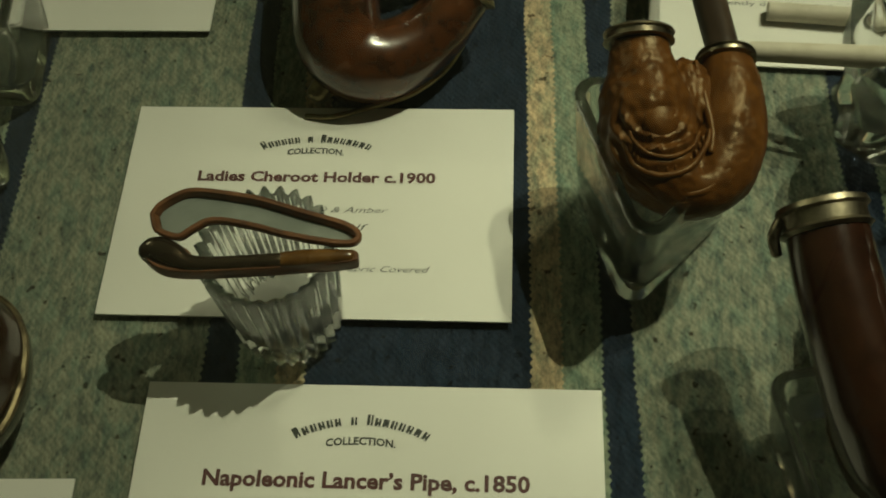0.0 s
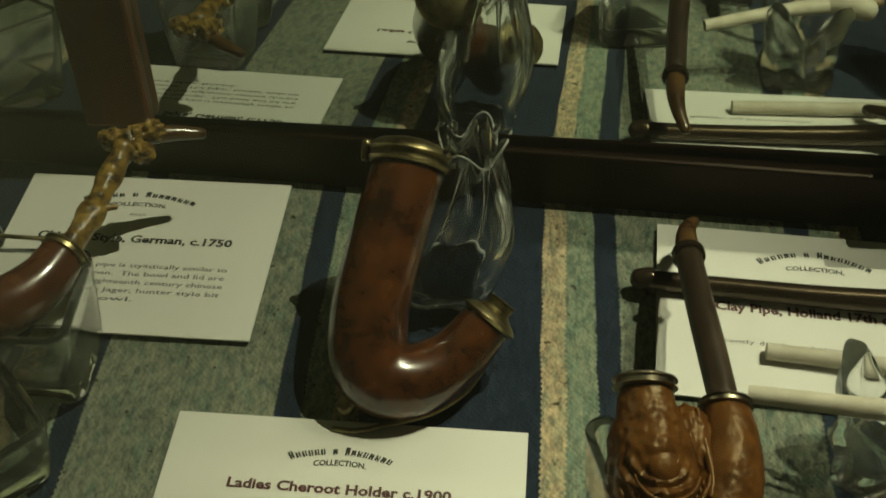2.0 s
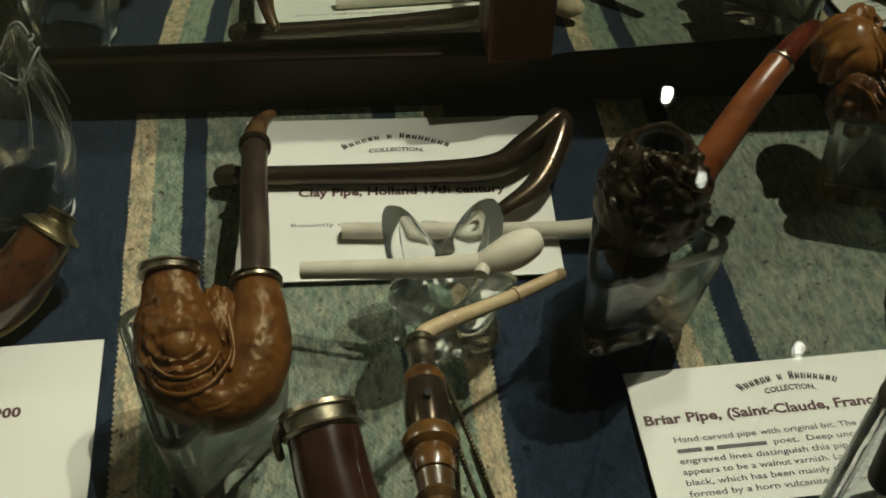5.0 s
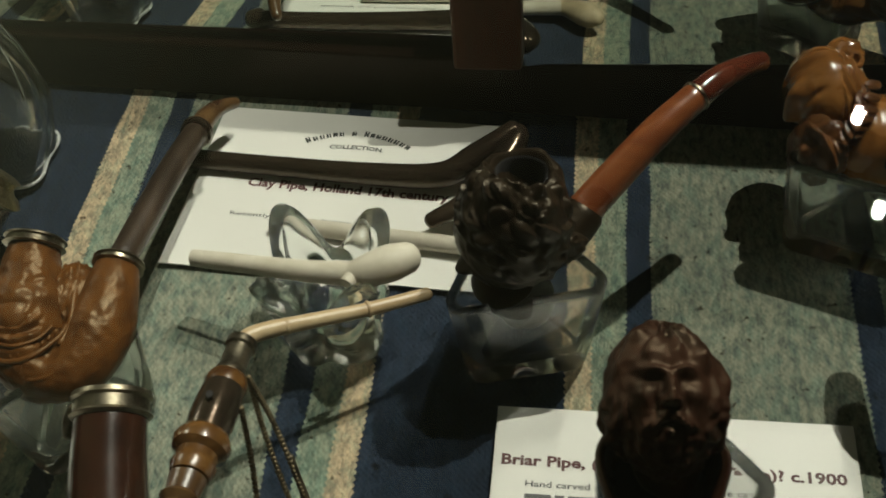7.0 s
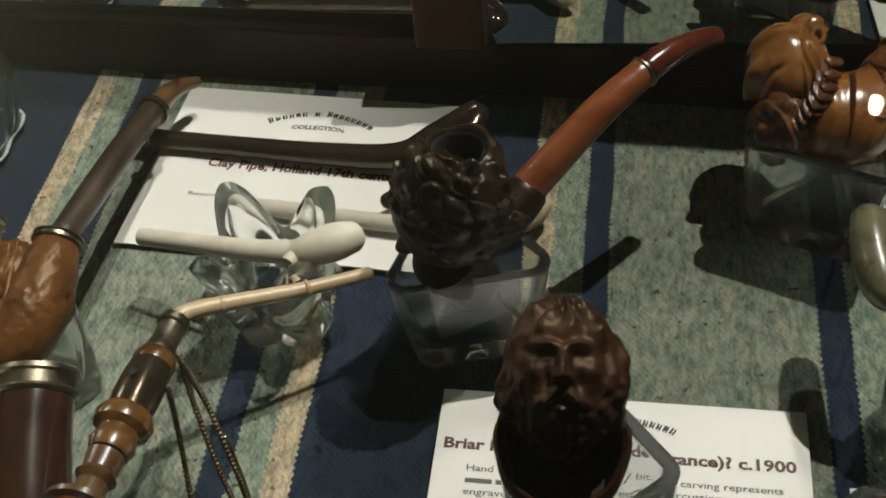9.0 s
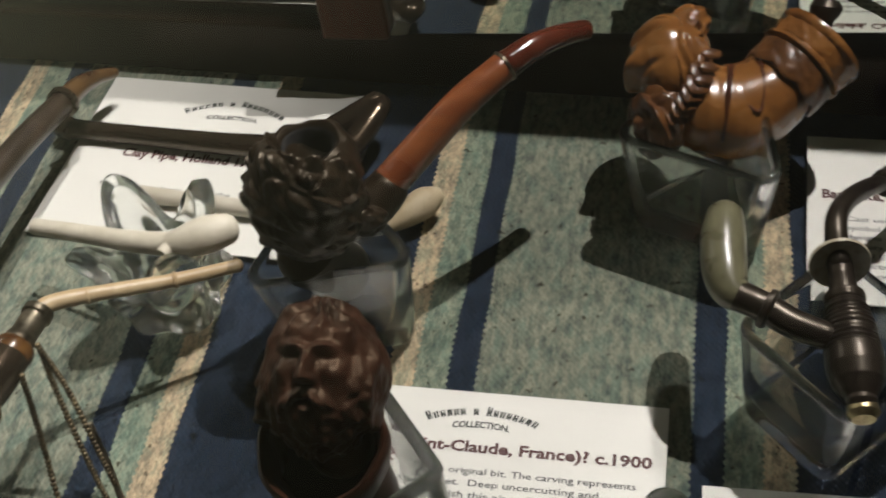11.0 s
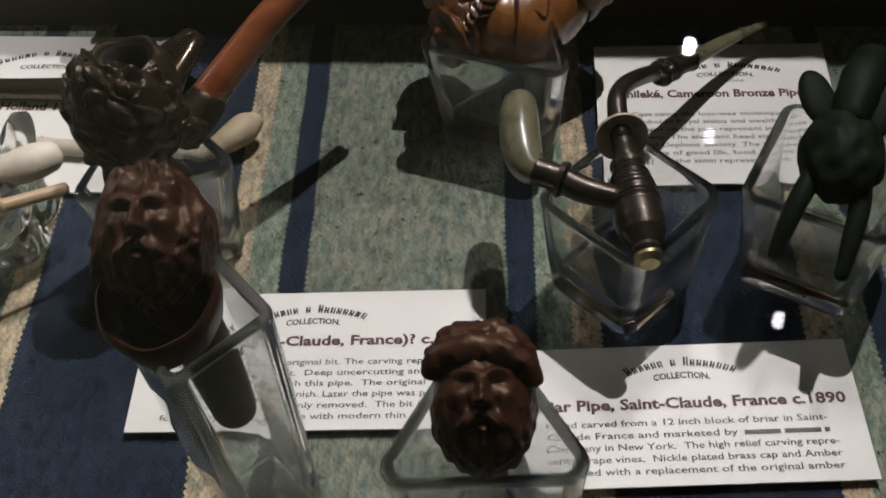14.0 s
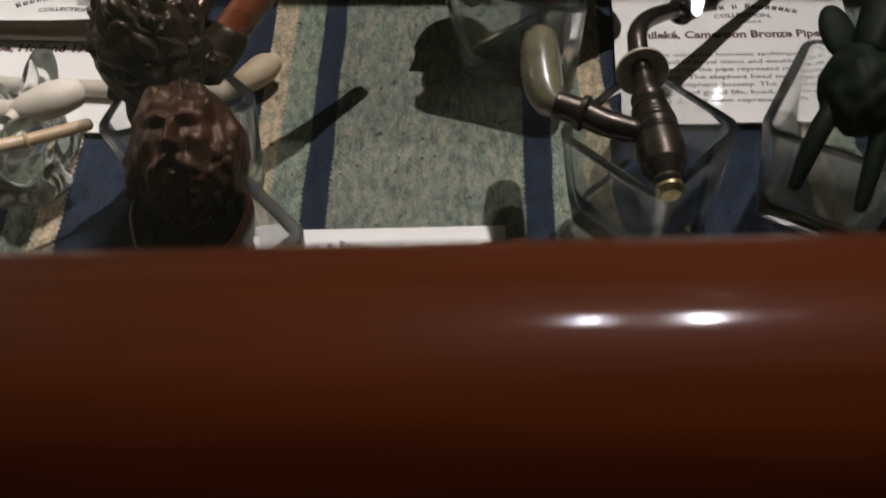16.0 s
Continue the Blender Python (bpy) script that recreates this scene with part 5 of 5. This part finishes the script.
# Braid and locks: the stain colour also holds the shade under the head.
braid = spline([(0.3131, 0.8885, 0.0590, 0), (0.3108, 0.8772, 0.0576, 0), (0.3079, 0.8728, 0.0542, 0), (0.3050, 0.8703, 0.0497, 0), (0.3018, 0.8690, 0.0444, 0)], 2)
for k, q in enumerate(braid):
    for side in (-1, 1):
        part("plait", blob((q[0] + side * 0.0020, q[1] + side * 0.0010, q[2] + 0.0002), (0.0036, 0.0020, 0.0009), lambda u: 1 + 0.05 * math.sin(9 * u.y + 5 * u.x), (20, side * 18, 62 - side * 38), 4), GOLDEN_STAIN_SHADE, p)
part("beard_lock", blob((0.2985, 0.8745, 0.0425), (0.0098, 0.0105, 0.0120), lambda u: 1 + 0.10 * math.sin(9 * u.x + 4 * u.y + 2 * noise.noise(u * 2)) + 0.05 * noise.noise(u * 6), (0, 0, 20), 5), GOLDEN_STAIN_SHADE, p, "carved locks, brown stained and darkened for shade under the head")
part("lid_knob", lathe((0.3515, 0.9110, 0.0560), (0.10, 0.55, 0.7), [(0, -0.004), (0.0030, -0.003), (0.0034, 0.0), (0.0050, 0.0022), (0.0054, 0.0045), (0.0040, 0.0068), (0, 0.0076)], 24), BRONZE, p, "dark knob")

# ---- bronze pipe with disc ----
def turned(profile):
    """A turned profile with fine ring grooves along its slender part."""
    out = []
    for (r0, h0), (r1, h1) in zip(profile, profile[1:]):
        n = max(1, round((h1 - h0) / 0.0004))
        for k in range(n):
            h = h0 + (h1 - h0) * k / n
            groove = 0.00022 * math.sin(h * 3900) if 0.012 < h < 0.030 else 0.0
            out.append((r0 + (r1 - r0) * k / n + groove, h))
    return out + [profile[-1]]


p = thing("bronze_pipe", (0.352, 0.790, 0.046), "dark turned bronze pipe with bone disc and olive stone bowl", "pipe")
part("body", lathe((0.3532, 0.8120, 0.0490), (0.0043, -0.0500, -0.0020), turned([(0.003, -0.002), (0.0036, 0.000), (0.0036, 0.005), (0.0040, 0.0085), (0.0040, 0.0105), (0.0056, 0.0112), (0.0058, 0.0125), (0.0053, 0.0132), (0.0053, 0.0150), (0.0060, 0.0158), (0.0060, 0.0175), (0.0070, 0.0215), (0.0073, 0.0240), (0.0069, 0.0246), (0.0071, 0.0255), (0.0078, 0.0310), (0.0079, 0.0350), (0.0070, 0.0395), (0.0050, 0.0430), (0.0042, 0.0442), (0.0044, 0.0455), (0.003, 0.0475), (0, 0.0475)]), 36), BRONZE, p)
part("end_cap", lathe((0.3574, 0.7665, 0.0463), (0.0043, -0.0560, -0.0020), [(0.003, 0), (0.0042, 0.0003), (0.0044, 0.0024), (0.0030, 0.0042), (0, 0.0045)], 24), BRASS, p, "small copper end cap")
part("disc", lathe((0.3532, 0.8120, 0.0495), (0.0043, -0.0480, 0.0140), [(0, -0.0012), (0.0050, -0.0014), (0.0078, -0.0008), (0.0087, 0.0000), (0.0085, 0.0010), (0.0070, 0.0010), (0.0048, 0.0002), (0, 0.0004)], 40), BONE, p, "pale bone disc")
part("stem", sweep([(0.3530, 0.8110, 0.0495, 0.0036), (0.3522, 0.8200, 0.0530, 0.0033), (0.3530, 0.8275, 0.0530, 0.0031), (0.3570, 0.8370, 0.0490, 0.0030), (0.3640, 0.8480, 0.0420, 0.0030), (0.3690, 0.8550, 0.0365, 0.0028)], 20, 6), BRONZE, p)
part("knot", blob((0.3725, 0.8590, 0.0330), (0.0048, 0.0052, 0.0044), lambda u: 1 + 0.25 * noise.noise(u * 2.2), (0, 0, 40), 4), BRONZE, p)
part("joint", lathe((0.3750, 0.8615, 0.0315), (0.0440, 0.0440, -0.0190), [(0.003, 0), (0.0044, 0.001), (0.0046, 0.003), (0.0036, 0.004), (0.0036, 0.013), (0.0042, 0.014), (0.0036, 0.016), (0.002, 0.016)], 22), BRONZE, p)
part("mouthpiece", sweep([(0.3850, 0.8715, 0.0275, 0.0034), (0.4020, 0.8900, 0.0200, 0.0027), (0.4200, 0.9057, 0.0140, 0.0016)], 16, 5, 0.8), JADE, p, "olive horn mouthpiece")
part("arm", sweep([(0.3245, 0.7962, 0.0520, 0.0046), (0.3290, 0.7948, 0.0512, 0.0044), (0.3330, 0.7930, 0.0508, 0.0043), (0.3400, 0.7890, 0.0500, 0.0043), (0.3500, 0.7860, 0.0490, 0.0038)], 20, 6), BRONZE, p)
part("arm_ring", lathe((0.3318, 0.7936, 0.0509), (0.0080, -0.0036, -0.0008), [(0.004, 0), (0.0058, 0.0004), (0.0060, 0.0020), (0.0052, 0.0028), (0.004, 0.003)], 24), BRONZE, p)
part("bowl", sweep([(0.3207, 0.8255, 0.0530, 0.0054), (0.3203, 0.8170, 0.0535, 0.0065), (0.3207, 0.8060, 0.0530, 0.0066), (0.3225, 0.7985, 0.0520, 0.0056), (0.3262, 0.7955, 0.0515, 0.0044)], 24, 6), JADE, p, "olive stone bowl")

# ---- elephant-headed bronze pipe ----
p = thing("elephant_pipe", (0.425, 0.805, 0.048), "green-black cast bronze pipe with oval ears and curved tusks", "pipe")
part("bowl", blob((0.4185, 0.7960, 0.0540), (0.0125, 0.0165, 0.0120), lambda u: 1 + 0.12 * noise.noise(u * 2.5), (0, 0, -10), 5), GREENBRONZE, p)
part("ear", blob((0.4155, 0.8200, 0.0560), (0.0057, 0.0102, 0.0024), None, (18, 0, 11), 4), GREENBRONZE, p)
part("ear", blob((0.4335, 0.8130, 0.0565), (0.0058, 0.0102, 0.0024), None, (18, 0, -24), 4), GREENBRONZE, p)
part("tusk", sweep([(0.4110, 0.7925, 0.0540, 0.0034), (0.4046, 0.7835, 0.0510, 0.0033), (0.4000, 0.7760, 0.0460, 0.0029), (0.3962, 0.7695, 0.0400, 0.0020)], 14, 5), GREENBRONZE, p)
part("tusk", sweep([(0.4235, 0.7900, 0.0540, 0.0034), (0.4215, 0.7795, 0.0500, 0.0033), (0.4180, 0.7700, 0.0455, 0.0029), (0.4142, 0.7605, 0.0400, 0.0020)], 14, 5), GREENBRONZE, p)
part("crest", sweep([(0.4220, 0.8060, 0.0600, 0.0056), (0.4280, 0.8210, 0.0620, 0.0068), (0.4360, 0.8360, 0.0560, 0.0062)], 18, 5, 1, True, lambda v, s, a: 1 + 0.15 * noise.noise(v * 150)), GREENBRONZE, p)

# ---- jager pipe with knotty stem ----
p = thing("hunter_pipe", (-0.180, 0.840, 0.02), "red-brown lacquered bent pipe with a knotty gilded twig stem", "pipe")
part("bowl", sweep([(-0.1640, 0.8610, 0.0460, 0.0080), (-0.1690, 0.8480, 0.0440, 0.0095), (-0.1790, 0.8370, 0.0430, 0.0110), (-0.1920, 0.8350, 0.0440, 0.0120), (-0.2000, 0.8450, 0.0480, 0.0125), (-0.1990, 0.8600, 0.0540, 0.0125)], 30, 7), BRIAR, p)
part("lid", lathe((-0.1990, 0.8590, 0.0535), (0.0, 0.9, 0.4), [(0.0115, 0), (0.0140, 0.0005), (0.0145, 0.003), (0.0125, 0.006), (0.008, 0.009), (0, 0.010)], 30), BRONZE, p)
part("hinge_wire", sweep([(-0.1860, 0.8600, 0.0550, 0.0008), (-0.1760, 0.8605, 0.0540, 0.0008), (-0.1660, 0.8620, 0.0520, 0.0008)], 8, 4), BRASS, p)
part("ferrule", ring_band(None, (-0.1643, 0.8600, 0.0458), (0.35, 0.9, 0.12), 0.0083, 0.0034), BRASS, p)


def knotty(v, s, a):
    return 1 + 0.26 * noise.noise(v * 150) + 0.09 * noise.noise(v * 420)


part("stem", sweep([(-0.1625, 0.8640, 0.0465, 0.0050), (-0.1600, 0.8720, 0.0478, 0.0042), (-0.1585, 0.8800, 0.0484, 0.0050), (-0.1575, 0.8880, 0.0490, 0.0040), (-0.1568, 0.8980, 0.0496, 0.0046), (-0.1558, 0.9060, 0.0504, 0.0042), (-0.1545, 0.9130, 0.0510, 0.0050)], 30, 12, 1, True, knotty), TWIG, p, "knotty gilded twig stem")
for q in ((-0.1520, 0.9200, 0.0520), (-0.1480, 0.9130, 0.0500), (-0.1610, 0.9180, 0.0520), (-0.1460, 0.9230, 0.0530)):
    part("knot", blob(q, (0.0048, 0.0045, 0.0045), lambda u: 1 + 0.45 * noise.noise(u * 2.6 + Vector(q) * 500), (0, 0, 0), 4), TWIG, p)
part("mouthpiece", sweep([(-0.1490, 0.9200, 0.0510, 0.0030), (-0.1400, 0.9260, 0.0490, 0.0033), (-0.1280, 0.9300, 0.0460, 0.0022)], 16, 5), HORN, p)
part("spur", sweep([(-0.1580, 0.8800, 0.0500, 0.0016), (-0.1500, 0.8830, 0.0490, 0.0012)], 8, 3), TWIG, p)

# ---- red bowl at the front ----
p = thing("red_bowl_pipe", (-0.150, 0.712, 0.0), "dark red lacquered pipe bowl with brass edging, on the rug", "pipe")
part("bowl", blob((-0.1490, 0.7130, 0.0210), (0.0190, 0.0270, 0.0200), None, (0, 0, -8), 4), CHERRY, p)
part("edging", sweep([(-0.1490 + 0.0196 * math.cos(k * math.pi / 8), 0.7130 + 0.0276 * math.sin(k * math.pi / 8), 0.0240, 0.0013) for k in range(17)], 8, 3), DULL, p, "thin dull brass edging")

# ---- dark pipe on the glass cup beside the mirror ----
p = thing("bent_pipe", (-0.262, 0.903, 0.04), "dark brown bent briar pipe on a glass cup by the mirror", "pipe")
part("bowl", sweep([(-0.2720, 0.9020, 0.0480, 0.0090), (-0.2830, 0.9060, 0.0490, 0.0125), (-0.2920, 0.9120, 0.0560, 0.0135), (-0.2950, 0.9150, 0.0660, 0.0130)], 28, 6), CHERRY, p)
part("rim_band", ring_band(None, (-0.2952, 0.9152, 0.0650), (-0.1, 0.1, 1), 0.0135, 0.005), BRASS, p, "aged brass rim band")
part("stem", sweep([(-0.2730, 0.9025, 0.0480, 0.0070), (-0.2600, 0.8940, 0.0500, 0.0052), (-0.2420, 0.8800, 0.0540, 0.0044), (-0.2260, 0.8690, 0.0580, 0.0038)], 20, 6), WALNUT_STEM, p)
